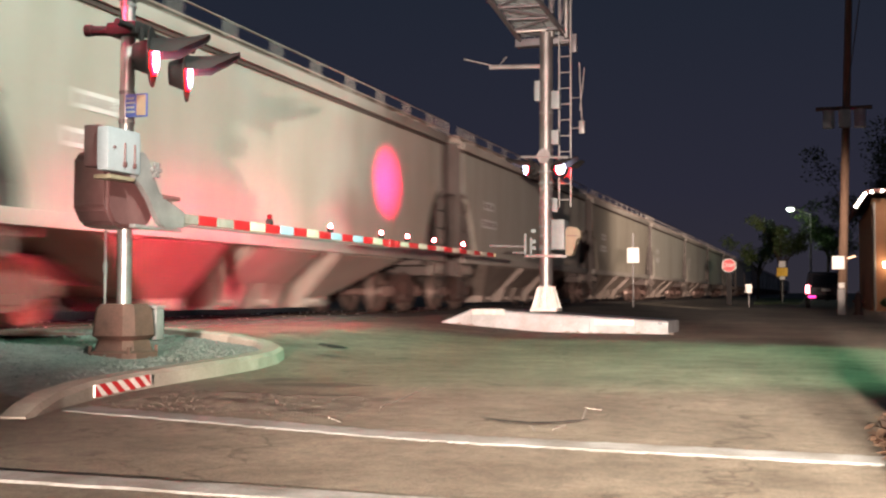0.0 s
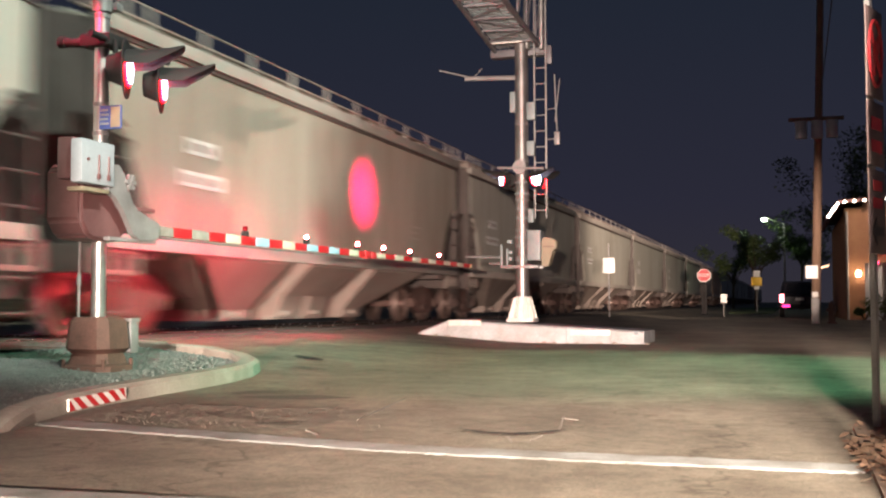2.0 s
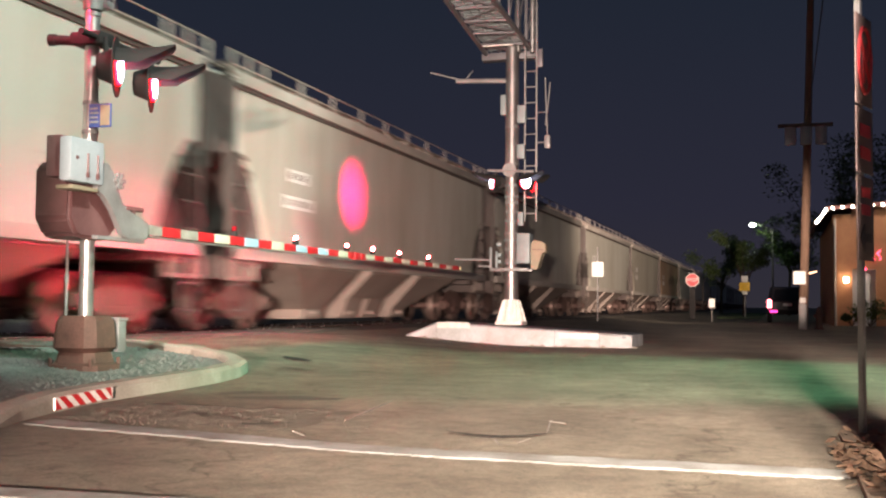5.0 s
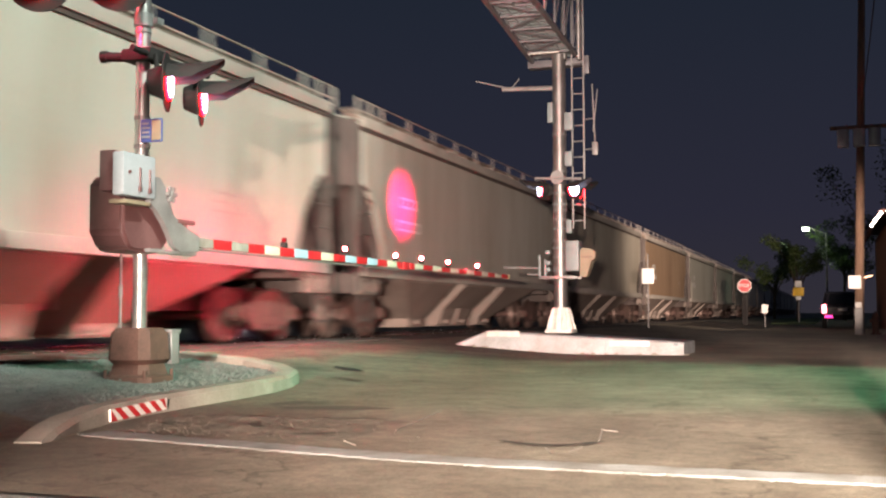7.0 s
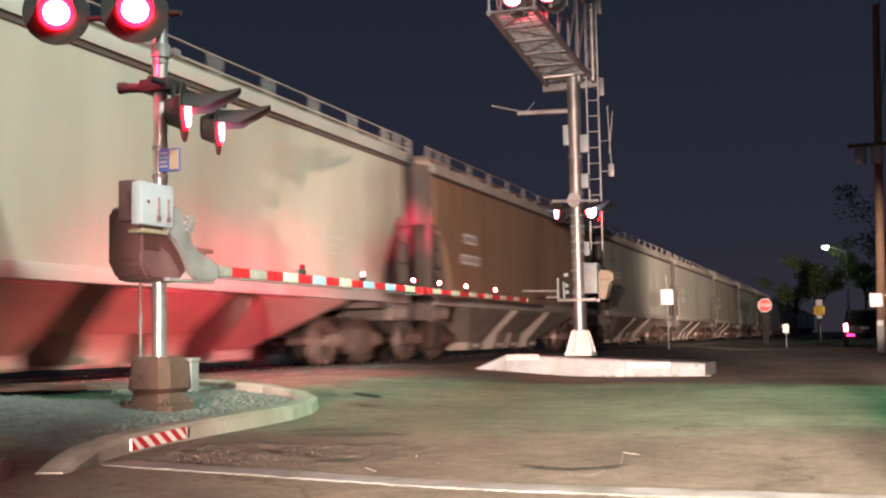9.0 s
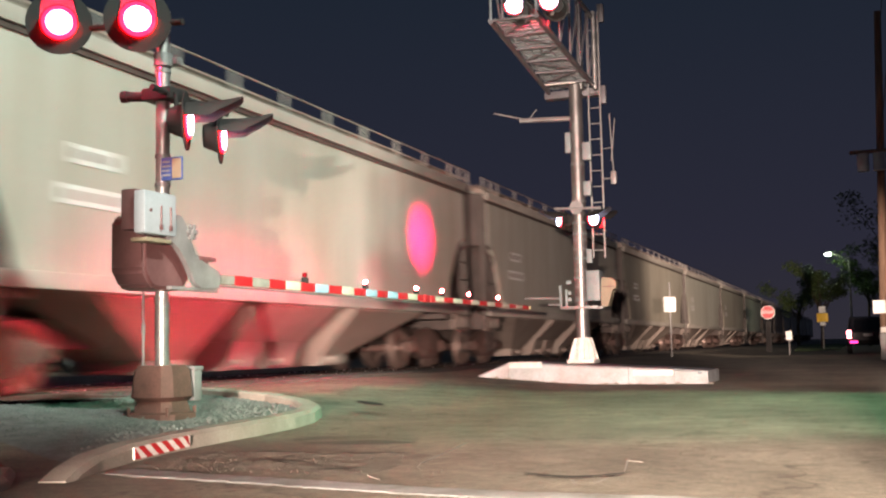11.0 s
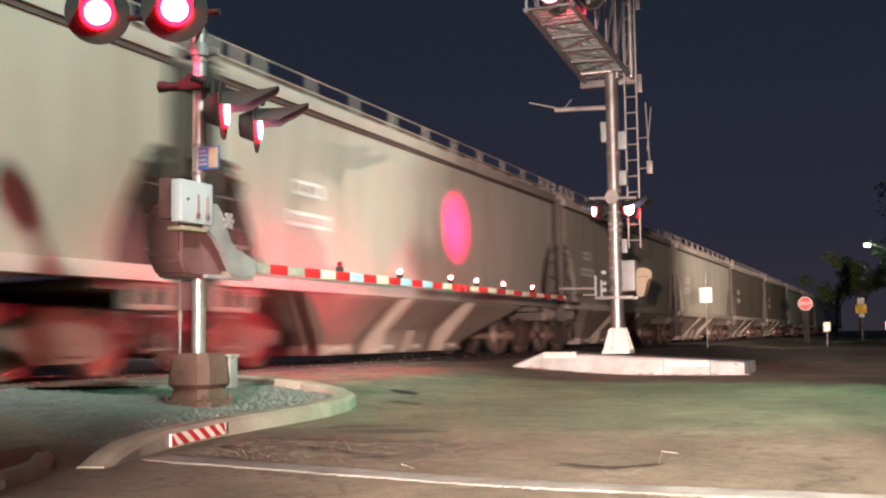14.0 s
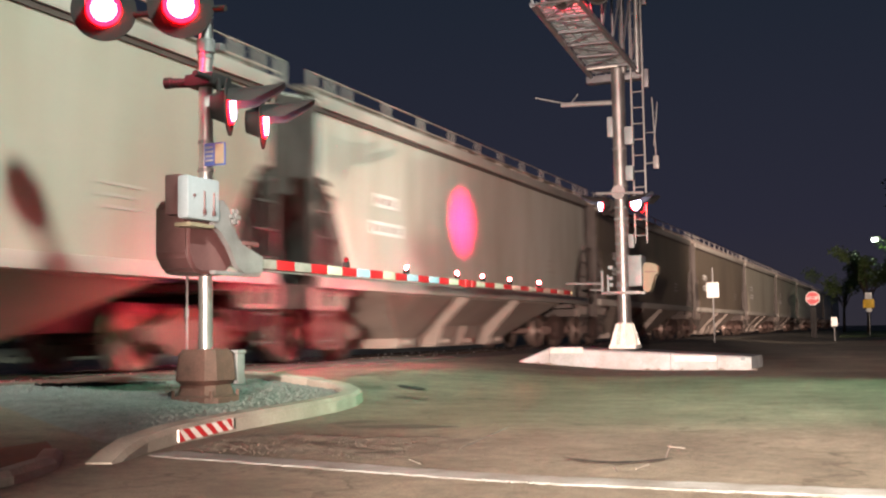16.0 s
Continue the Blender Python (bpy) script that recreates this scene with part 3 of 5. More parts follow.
# ---- kerbs, gravel island, road island ----
def kerb_piece(a, b, za, zb, width=0.21):
    """One cast length of kerb from a to b, its top at za and zb, its back to the left of the way."""
    bm = NB()
    d = (Vector(b) - Vector(a)).normalized()
    s = Vector((-d.y, d.x))
    rows = []
    for p, zt in ((Vector(a), za), (Vector(b), zb)):
        base = gz(p.x, p.y) - 0.10
        prof = [(0.0, base), (0.015, zt - 0.03), (0.045, zt), (width - 0.02, zt), (width, zt - 0.02), (width, base)]
        rows.append([bm.verts.new((p.x + s.x * u, p.y + s.y * u, z)) for u, z in prof])
    for i in range(5):
        bm.faces.new((rows[0][i], rows[1][i], rows[1][i + 1], rows[0][i + 1]))
    bm.faces.new(rows[0])
    bm.faces.new(rows[1][::-1])
    return bm


KERB = [(-4.14, 5.02, 0.01), (-4.23, 5.25, 0.06), (-4.34, 5.55, 0.095), (-4.46, 6.0, 0.12), (-4.56, 6.6, 0.13), (-4.62, 7.3, 0.135), (-4.66, 8.0, 0.14), (-4.72, 8.7, 0.145),
        (-4.84, 9.3, 0.15), (-5.05, 9.85, 0.165), (-5.4, 10.3, 0.19), (-6.0, 10.7, 0.24), (-7.0, 11.0, 0.29), (-8.0, 11.2, 0.31)]


def gravel_island():
    kerb = thing("kerb", Matrix(), "pale concrete kerb curving round the gravel island", "kerb", kind="structure")
    for (ax, ay, az), (bx, by, bz) in zip(KERB, KERB[1:]):
        part("kerb_stone", kerb_piece((ax, ay), (bx, by), az, bz), M_CONCRETE, kerb)
    # loose bed inside
    poly = [(x - 0.12, y) for x, y, z in KERB[1:]] + [(-8.2, 11.0), (-8.2, 6.4), (-6.4, 6.3), (-5.2, 5.6)]
    bm = NB()
    def inside(x, y):
        hit = False
        for i in range(len(poly)):
            (x0, y0), (x1, y1) = poly[i], poly[i - 1]
            if (y0 > y) != (y1 > y) and x < (x1 - x0) * (y - y0) / (y1 - y0) + x0:
                hit = not hit
        return hit
    def top(x, y):
        rim = smooth01((y - 5.05 + (4.1 + x) * 0.55) / 0.7)
        return gz(x, y) - 0.035 + rim * (0.075 + 0.025 * noise.noise(Vector((x, y, 0))))
    step = 0.12
    grid = {}
    for i in range(36):
        for j in range(52):
            x, y = -8.3 + i * step, 5.2 + j * step
            if inside(x, y):
                grid[i, j] = bm.verts.new((x, y, top(x, y)))
    for i, j in list(grid):
        k = [(i, j), (i + 1, j), (i + 1, j + 1), (i, j + 1)]
        if all(q in grid for q in k):
            bm.faces.new([grid[q] for q in k])
    tagged(part("gravel_bed", bm, M_GRAVEL), "grey gravel bed inside the kerb", "gravel", kind="structure")
    rng = random.Random(4)
    bm = NB()
    for _ in range(8000):
        x, y = rng.uniform(-8.2, -4.4), rng.uniform(5.3, 11.1)
        if not inside(x, y) or rng.random() > smooth01((y - 5.3 + (4.1 + x) * 0.5) / 0.9):
            continue
        r = rng.uniform(0.008, 0.021)
        z = top(x, y) + r * 0.3
        p = [bm.verts.new((x + r * rng.uniform(0.6, 1.2) * math.cos(a), y + r * rng.uniform(0.6, 1.2) * math.sin(a), z)) for a in (0.3, 1.7, 3.1, 4.8)]
        q = bm.verts.new((x + rng.uniform(-0.3, 0.3) * r, y, z + r * rng.uniform(0.5, 1.0)))
        for k in range(4):
            bm.faces.new((p[k], p[(k + 1) % 4], q))
    tagged(part("gravel_stones", bm, M_GRAVEL, smooth=0), "loose grey gravel stones on the island", "gravel", kind="stuff")


def striped_plate(name, a, b, zlo, zhi, label, proud=0.012, stripes=5):
    """A reflective plate on a kerb face with slanting red and white bars."""
    t = thing(name, Matrix(), label, "reflector")
    a, b = Vector((*a, 0)), Vector((*b, 0))
    d = b - a
    n = Vector((d.y, -d.x, 0)).normalized()
    slant = 0.55 / stripes
    for k in range(-2, 2 * stripes + 2):
        u0, u1 = k / (2 * stripes), (k + 1) / (2 * stripes)
        bm = NB()
        out = []
        for u, z in ((u0 + slant, zlo), (u1 + slant, zlo), (u1 - slant * 0.4, zhi), (u0 - slant * 0.4, zhi)):
            u = max(0.0, min(1.0, u))
            out.append(a + d * u + Vector((0, 0, z + (0.012 * u))))
        if (out[0] - out[1]).length < 0.003 and (out[2] - out[3]).length < 0.003:
            continue
        va = [bm.verts.new(p + n * proud) for p in out]
        vb = [bm.verts.new(p - n * 0.004) for p in out]
        bm.faces.new(va)
        bm.faces.new(vb[::-1])
        for i in range(4):
            bm.faces.new((va[i], vb[i], vb[(i + 1) % 4], va[(i + 1) % 4]))
        part("red_bar" if k % 2 else "white_bar", bm, M_RED_TAPE if k % 2 else M_WHITE_TAPE, t, smooth=0)
    return t


gravel_island()
striped_plate("kerb_reflector", (-4.452, 5.98), (-4.578, 6.80), 0.02, 0.100, "red and white striped reflector on the kerb face", stripes=5)


def road_island():
    isl = thing("road_island", Matrix(), "pale painted concrete island under the signal mast", "traffic island", kind="structure")
    def top(x):
        return 0.215 + (-2.38 - x) * 0.053
    cuts = [-6.55, -5.95, -4.9, -3.75, -2.95, -2.38]
    for x0, x1 in zip(cuts, cuts[1:]):
        bm = NB()
        t0 = gz(x0, 19) + 0.02 if x0 < -6.5 else top(x0)
        t1 = top(x1)
        jog = 0.02 if x0 == -4.9 else 0.0
        y0, y1 = 19.0 - jog, 20.6
        prof0 = [(y0, gz(x0, 19) - 0.1), (y0 + 0.02, t0 - 0.03), (y0 + 0.06, t0), (y1 - 0.06, t0), (y1, t0 - 0.04), (y1, -0.1)]
        prof1 = [(y0, gz(x1, 19) - 0.1), (y0 + 0.02, t1 - 0.03), (y0 + 0.06, t1), (y1 - 0.06, t1), (y1, t1 - 0.04), (y1, -0.1)]
        ra = [bm.verts.new((x0, y, z)) for y, z in prof0]
        rb = [bm.verts.new((x1 - 0.006, y, z)) for y, z in prof1]
        for i in range(5):
            bm.faces.new((ra[i], rb[i], rb[i + 1], ra[i + 1]))
        bm.faces.new(ra)
        bm.faces.new(rb[::-1])
        part("kerb_stone", bm, M_WHITEKERB, isl)
    part("chip_mark", bm_box(NB(), (-2.56, 18.985, 0.16), (-2.48, 19.0, 0.21), 0.004), M_CABINET, isl)
    rng = random.Random(31)
    for _ in range(26):
        x, r = rng.uniform(-6.3, -2.3), rng.uniform(0.015, 0.05)
        crumb = NB()
        bmesh.ops.create_icosphere(crumb, subdivisions=1, radius=r)
        for v in crumb.verts:
            v.co = Vector((x + v.co.x * rng.uniform(0.8, 1.6), 18.94 + v.co.y * rng.uniform(0.6, 1.2), gz(x, 19) + v.co.z * 0.6 + 0.005))
        part("crumb", crumb, M_CONCRETE, isl, smooth=0)
    for x0, x1, z0, z1 in ((-5.93, -5.31, 0.30, 0.405), (-3.67, -2.97, 0.14, 0.24)):
        bm = bm_box(NB(), (x0, 18.965, z0), (x1, 18.99, z1), 0.006)
        tagged(part("island_reflector", bm, M_WHITE_TAPE), "white reflective plate on the island kerb", "reflector", "plates on the island")


road_island()


def planter_corner():
    bm = NB()
    bm_prism(bm, [(-9.0, 6.3), (-5.95, 6.0), (-5.4, 5.78), (-4.78, 5.2), (-4.45, 4.75), (-4.25, 4.2), (-4.2, 3.0), (-9.0, 3.0)], "z", -0.05, 0.045)
    tagged(part("corner_bed", bm, surface("red_brown_mulch", (0.20, 0.075, 0.045), 0.9, 0, (0.11, 0.045, 0.03), 5, 60, 0.6, 0.9)),
           "low bed of red-brown mulch at the corner", "planting bed", kind="structure")
    pts = [(-4.62, 5.12), (-4.30, 4.72), (-4.08, 4.18), (-4.02, 3.6), (-4.02, 3.0)]
    kerb = thing("kerb", Matrix(), "pale low concrete kerb round the corner bed", "kerb", kind="structure")
    for a, b in zip(pts[::-1], pts[::-1][1:]):
        part("kerb_stone", kerb_piece(a, b, 0.07, 0.07, 0.14), M_CONCRETE, kerb)


planter_corner()


# ---- marks and patches on the road ----
def road_marks():
    M_CRACK = surface("tar_crack", (0.02, 0.017, 0.015), 0.9, 0, (0.01, 0.009, 0.008), 5, 60, 0.4, 0.8)
    M_PATCH = surface("old_patch", (0.14, 0.115, 0.085), 0.85, 0, (0.06, 0.05, 0.043), 3, 60, 0.6, 0.9)
    M_STAIN = surface("road_stain", (0.125, 0.11, 0.086), 0.85, 0, (0.085, 0.075, 0.06), 4, 70, 0.5, 0.9)
    M_SCUFF = surface("pale_scuff", (0.26, 0.235, 0.20), 0.8, 0, (0.17, 0.15, 0.13), 12, 60, 0.4, 0.9)
    M_PATCH_GRIT = surface("dark_road_grit", (0.075, 0.06, 0.045), 0.95, 0, (0.04, 0.03, 0.025), 6, 60, 0.6, 0.9)
    rng = random.Random(9)
    def blot(x, y, rx, ry, rot, material, label, lift=0.006):
        n = 22
        ring = []
        for k in range(n):
            a = 2 * math.pi * k / n
            r = 0.75 + 0.5 * noise.noise(Vector((math.cos(a) * 1.3 + x * 7, math.sin(a) * 1.3 + y * 5, 0)))
            u, v = rx * r * math.cos(a), ry * r * math.sin(a)
            px_, py_ = x + u * math.cos(rot) - v * math.sin(rot), y + u * math.sin(rot) + v * math.cos(rot)
            ring.append((px_, py_, gz(px_, py_) + lift))
        me = bpy.data.meshes.new("road_patch")
        me.from_pydata(ring + [(x, y, gz(x, y) + lift)], [], [(k, (k + 1) % n, n) for k in range(n)])
        me.materials.append(material)
        tagged(new("road_patch", me), label, "road patch", kind="structure")
    def crescent(name, pts, width, label):
        """A sunken crack that bends along a few points and thins out to its ends."""
        left, right = [], []
        m = len(pts) * 6 - 5
        for i in range(m):
            u = i / 6
            k = min(int(u), len(pts) - 2)
            p = Vector(pts[k]).lerp(Vector(pts[k + 1]), u - k)
            d = (Vector(pts[k + 1]) - Vector(pts[k])).normalized()
            w = width * math.sin(math.pi * (i + 0.3) / (m - 0.4)) ** 0.7 * rng.uniform(0.6, 1.1)
            for side, out in ((1, left), (-1, right)):
                q = p + Vector((-d.y, d.x)) * w * side
                out.append((q.x, q.y, gz(q.x, q.y) + 0.007))
        me = bpy.data.meshes.new(name)
        me.from_pydata(left + right, [], [(i, i + 1, m + i + 1, m + i) for i in range(m - 1)])
        me.materials.append(M_CRACK)
        tagged(new(name, me), label, "road crack", kind="structure")
    crescent("road_crack", [(-1.80, 5.93), (-1.62, 5.81), (-1.44, 5.78), (-1.30, 5.90), (-1.20, 6.06)], 0.038, "dark curved crack sunken in the asphalt")
    crescent("road_crack", [(-3.10, 5.84), (-2.93, 5.88), (-2.77, 6.01)], 0.024, "dark curved crack sunken in the asphalt")
    crescent("road_crack", [(-5.66, 12.0), (-5.42, 11.8), (-5.18, 11.6)], 0.16, "dark drain hole in the asphalt")
    # crumbled dirt gathered between the kerb and the painted line
    nx, ny, verts, faces = 96, 64, [], []
    for i in range(nx + 1):
        for j in range(ny + 1):
            u, v = i / nx, j / ny
            x, y = -4.55 + 2.0 * u, 5.62 + 1.5 * v
            edge = smooth01(min(u, 1 - u) * 5) * smooth01(min(v, 1 - v) * 4)
            lumps = noise.fractal(Vector((x * 5, y * 5, 3.0)), 0.8, 2.1, 5)
            blotch = noise.noise(Vector((x * 1.7, y * 1.9, 8.0)))
            h = edge * (0.010 + 0.013 * lumps + 0.010 * blotch) - 0.008
            verts.append((x, y, gz(x, y) + max(-0.02, h)))
    for i in range(nx):
        for j in range(ny):
            k = i * (ny + 1) + j
            faces.append((k, k + ny + 1, k + ny + 2, k + 1))
    me = bpy.data.meshes.new("road_dirt")
    me.from_pydata(verts, [], faces)
    me.materials.append(M_DIRT)
    tagged(new("road_dirt", me), "crumbled brown dirt gathered beside the kerb", "dirt", kind="stuff")
    blot(-7.75, 8.95, 0.95, 0.75, 0.15, surface("dark_red_patch", (0.12, 0.05, 0.04), 0.95, 0, (0.06, 0.028, 0.024), 5, 60, 0.6, 0.9),
         "dark red-brown patch over the gravel", 0.085)
    blot(-4.85, 10.55, 0.32, 0.14, -0.3, M_PATCH, "rough dark broken patch of asphalt")
    for x, y, rx, ry, rot in ((-3.6, 7.6, 0.5, 0.22, 0.3), (-4.1, 7.9, 0.3, 0.14, 0.9)):
        blot(x, y, rx, ry, rot, M_STAIN, "old dark stain on the asphalt", 0.0012)
    for a, b, w in (((-2.56, 6.3), (-2.76, 7.71), 0.008), ((-1.45, 5.71), (-1.37, 5.49), 0.006), ((-1.30, 5.6), (-1.28, 5.8), 0.006), ((-1.25, 6.12), (-1.36, 6.8), 0.007),
                    ((-1.36, 6.72), (-1.24, 6.63), 0.010), ((-2.94, 6.33), (-3.08, 6.81), 0.007), ((-2.62, 5.67), (-2.48, 5.51), 0.007)):
        strip("chalk_mark", a, b, w, M_SCUFF, "thin pale scratch on the asphalt", "road mark", 0.002, 6, 0.002)
    bm = NB()
    for _ in range(700):
        x, y = rng.gauss(-3.8, 0.55), rng.gauss(6.15, 0.35)
        if x < -4.35 or y < 5.6:
            continue
        r = rng.uniform(0.002, 0.006)
        q = bm.verts.new((x, y, gz(x, y) + r))
        p = [bm.verts.new((x + r * math.cos(a), y + r * math.sin(a), gz(x, y) - 0.004)) for a in (0.2, 2.2, 4.3)]
        for k in range(3):
            bm.faces.new((p[k], p[(k + 1) % 3], q))
    tagged(part("road_grit", bm, M_PATCH_GRIT, smooth=0), "loose grit and crumbs of asphalt on the road", "grit", kind="stuff")


road_marks()


# ---- signal lamp heads ----
def disc_mesh(name, r, depth, material):
    return mesh_of(name, bm_rod(NB(), (0, -depth / 2, 0), (0, depth / 2, 0), r, seg=32), material)


def hood_mesh():
    """A long visor: the upper half of a tube, its lower edge cut back."""
    bm = NB()
    rows = []
    for k in range(17):
        a = radians(5 + 170 * k / 16)
        reach = 0.50 * (0.42 + 0.58 * smooth01(math.sin(a) * 1.1))
        ring = [(0.170, 0.0), (0.168, 0.4), (0.166, 0.75), (0.163, 1.0), (0.156, 1.0), (0.159, 0.75), (0.161, 0.4), (0.163, 0.0)]
        rows.append([bm.verts.new((r * math.cos(a), -reach * u, r * math.sin(a) + 0.06 * (reach * u / 0.5) ** 2.5)) for r, u in ring])
    for p, q in zip(rows, rows[1:]):
        for i in range(8):
            bm.faces.new((p[i], q[i], q[(i + 1) % 8], p[(i + 1) % 8]))
    bm.faces.new(rows[0])
    bm.faces.new(rows[-1][::-1])
    return mesh_of("hood", bm, M_BLACK)


HEAD = {}


def lamp_head(parent, m, lit, name="lamp_head", backing=0.27, core="core"):
    """A flashing-light head that faces its own -y: backing disc, housing, lens and visor."""
    if not HEAD:
        HEAD["housing"] = mesh_of("housing", bm_rod(NB(), (0, 0.005, 0), (0, 0.16, 0), 0.17, 0.11, seg=24), M_BLACK)
        HEAD["on"] = disc_mesh("lens", 0.16, 0.02, M_LENS_ON)
        HEAD["off"] = disc_mesh("lens", 0.15, 0.02, M_LENS_OFF)
        HEAD["core"] = disc_mesh("lamp_core", 0.118, 0.012, M_LENS_CORE)
        HEAD["violet"] = disc_mesh("lamp_core", 0.132, 0.03, M_LENS_VIOLET)
        HEAD["blue"] = disc_mesh("lamp_core", 0.158, 0.05, M_LENS_BLUE)
        HEAD["hood"] = hood_mesh()
    key = "disc%.2f" % backing
    if key not in HEAD:
        bm = bm_rod(NB(), (0, -0.006, 0), (0, 0.006, 0), backing, seg=36)
        HEAD[key] = mesh_of("backing_disc", bm, M_BLACK)
    head = shared(name, HEAD[key], parent, m)
    head["label"] = "black flashing-light head with a lit red lens" if lit else "black flashing-light head with a dark lens"
    shared("housing", HEAD["housing"], head, Matrix())
    shared("hood", HEAD["hood"], head, Matrix.Translation((0, -0.006, 0)))
    shared("lens", HEAD["on" if lit else "off"], head, Matrix.Translation((0, -0.018, 0)))
    if lit:
        shared("lamp_core", HEAD[core], head, Matrix.Translation((0, -0.03, 0)))
    return head


def facing(x, y, z, dx, dy, tip=0):
    """A pose whose -y looks along (dx, dy)."""
    return pose(x, y, z, tip, 0, math.degrees(math.atan2(dy, dx)) + 90)


# ---- crossing gate ----
MX, MY = -5.85, 8.27


def crossing_gate():
    g = thing("crossing_gate", Matrix(), "lowered railway gate, red and white arm on a steel mast", "crossing gate")
    bm = NB()
    bm_rod(bm, (MX, MY, 0.45), (MX, MY, 3.86), 0.064, seg=24)
    part("mast", bm, M_GALV, g, "shiny galvanised pipe mast")
    for z in (2.22, 2.48, 3.28):
        part("clamp", bm_rod(NB(), (MX, MY, z), (MX, MY, z + 0.035), 0.072, seg=20), M_GALV_PAINT, g)
    part("mast_cap", bm_box(bm_rod(NB(), (MX, MY, 3.34), (MX, MY, 3.46), 0.085, seg=20), (MX - 0.02, MY + 0.02, 3.36), (MX + 0.14, MY + 0.12, 3.43), 0.01), M_GALV_PAINT, g)
    for dx, dy in ((-0.11, -0.13),):
        part("conduit", bm_rod(bm_rod(NB(), (MX + dx, MY + dy, 0.5), (MX + dx, MY + dy, 1.3), 0.013, seg=10), (MX + dx, MY + dy, 0.88), (MX + dx, MY + dy, 0.97), 0.020, seg=10), M_GALV_PAINT, g)
    # cast base with its junction box
    bm = NB()
    rows = []
    for z, h in ((0.12, 0.25), (0.17, 0.25), (0.19, 0.21), (0.28, 0.185), (0.32, 0.225), (0.55, 0.205), (0.60, 0.17)):
        c = h * 0.35
        rows.append([bm.verts.new((MX + u, MY + v, z)) for u, v in ((h, -h + c), (h, h - c), (h - c, h), (-h + c, h), (-h, h - c), (-h, -h + c), (-h + c, -h), (h - c, -h))])
    for p, q in zip(rows, rows[1:]):
        for i in range(8):
            bm.faces.new((p[i], p[(i + 1) % 8], q[(i + 1) % 8], q[i]))
    bm.faces.new(rows[-1])
    bm.faces.new(rows[0][::-1])
    part("cast_base", bm, M_CAST, g, "rusty brown cast iron base")
    part("junction_box", bm_box(bm_box(NB(), (MX - 0.02, MY + 0.21, 0.27), (MX + 0.2, MY + 0.34, 0.56), 0.02), (MX - 0.04, MY + 0.20, 0.55), (MX + 0.21, MY + 0.35, 0.585), 0.01), M_GALV_PAINT, g, "dull grey junction box")
    for k in range(4):
        a = radians(45 + 90 * k)
        part("anchor_bolt", bm_rod(NB(), (MX + 0.29 * math.cos(a), MY + 0.29 * math.sin(a), 0.15), (MX + 0.29 * math.cos(a), MY + 0.29 * math.sin(a), 0.23), 0.016, seg=8), M_CAST, g)
    # mechanism
    bm = NB()
    out = [(7.74, 1.86), (7.74, 1.42), (7.84, 1.29), (7.92, 1.265), (8.30, 1.265), (8.42, 1.36), (8.42, 1.62), (8.30, 1.86), (8.20, 1.93), (7.84, 1.93)]
    bm_prism(bm, out, "x", -6.02, -5.66)
    bmesh.ops.bevel(bm, geom=list(bm.edges), offset=0.03, segments=3, affect="EDGES")
    part("mechanism", bm, M_MECH, g, "dark rounded gate mechanism housing")
    part("control_box", bm_box(NB(), (-5.64, 7.56, 1.72), (-5.525, 8.02, 2.09), 0.02), M_GREYBOX, g, "pale grey-blue steel control box")
    part("box_back", bm_box(NB(), (-5.80, 7.60, 1.76), (-5.645, 8.0, 2.11), 0.015), M_MECH, g)
    for y in (7.78, 7.92):
        part("hasp", bm_box(bm_rod(NB(), (-5.515, y, 1.78), (-5.515, y, 1.97), 0.008, seg=6), (-5.522, y - 0.018, 1.765), (-5.505, y + 0.018, 1.81), 0.004), M_MECH, g)
    part("box_knob", bm_rod(NB(), (-5.525, 7.64, 1.92), (-5.512, 7.64, 1.92), 0.014, seg=10), M_MECH, g)
    part("box_shelf", bm_box(NB(), (-5.70, 7.60, 1.655), (-5.53, 7.95, 1.69), 0.008), M_BELL, g)
    # arm bracket: a swept plate with a hand wheel
    bm = NB()
    bm_prism(bm, [(7.98, 1.92), (8.12, 1.93), (8.20, 1.86), (8.33, 1.60), (8.46, 1.53), (8.76, 1.46), (8.76, 1.30), (8.44, 1.28), (8.34, 1.33), (8.20, 1.52), (8.08, 1.64), (7.96, 1.68)], "x", -5.60, -5.545)
    bmesh.ops.bevel(bm, geom=list(bm.edges), offset=0.008, segments=2, affect="EDGES")
    part("arm_bracket", bm, M_GALV_PAINT, g, "pale grey swept arm bracket")
    knob = part("star_knob", bm_rod(NB(), (-5.56, 8.27, 1.79), (-5.51, 8.27, 1.79), 0.024, seg=10), M_GALV_PAINT, g, "star-shaped steel hand knob")
    for k in range(6):
        a = 2 * math.pi * k / 6
        c = Vector((-5.53, 8.27 + 0.055 * math.cos(a), 1.79 + 0.055 * math.sin(a)))
        bm = bm_rod(NB(), (-5.53, 8.27, 1.79), c, 0.010, seg=6)
        part("lobe", bm_rod(bm, c - Vector((0.012, 0, 0)), c + Vector((0.012, 0, 0)), 0.022, seg=8), M_GALV_PAINT, knob)
    part("bumper", bm_box(bm_box(NB(), (-5.60, 8.40, 1.545), (-5.54, 8.68, 1.585), 0.01), (-5.60, 8.50, 1.49), (-5.55, 8.56, 1.56), 0.006), M_MECH, g)
    part("lower_rail", bm_box(NB(), (-5.62, 8.0, 1.262), (-5.56, 8.74, 1.295), 0.006), M_GALV_PAINT, g)
    return g


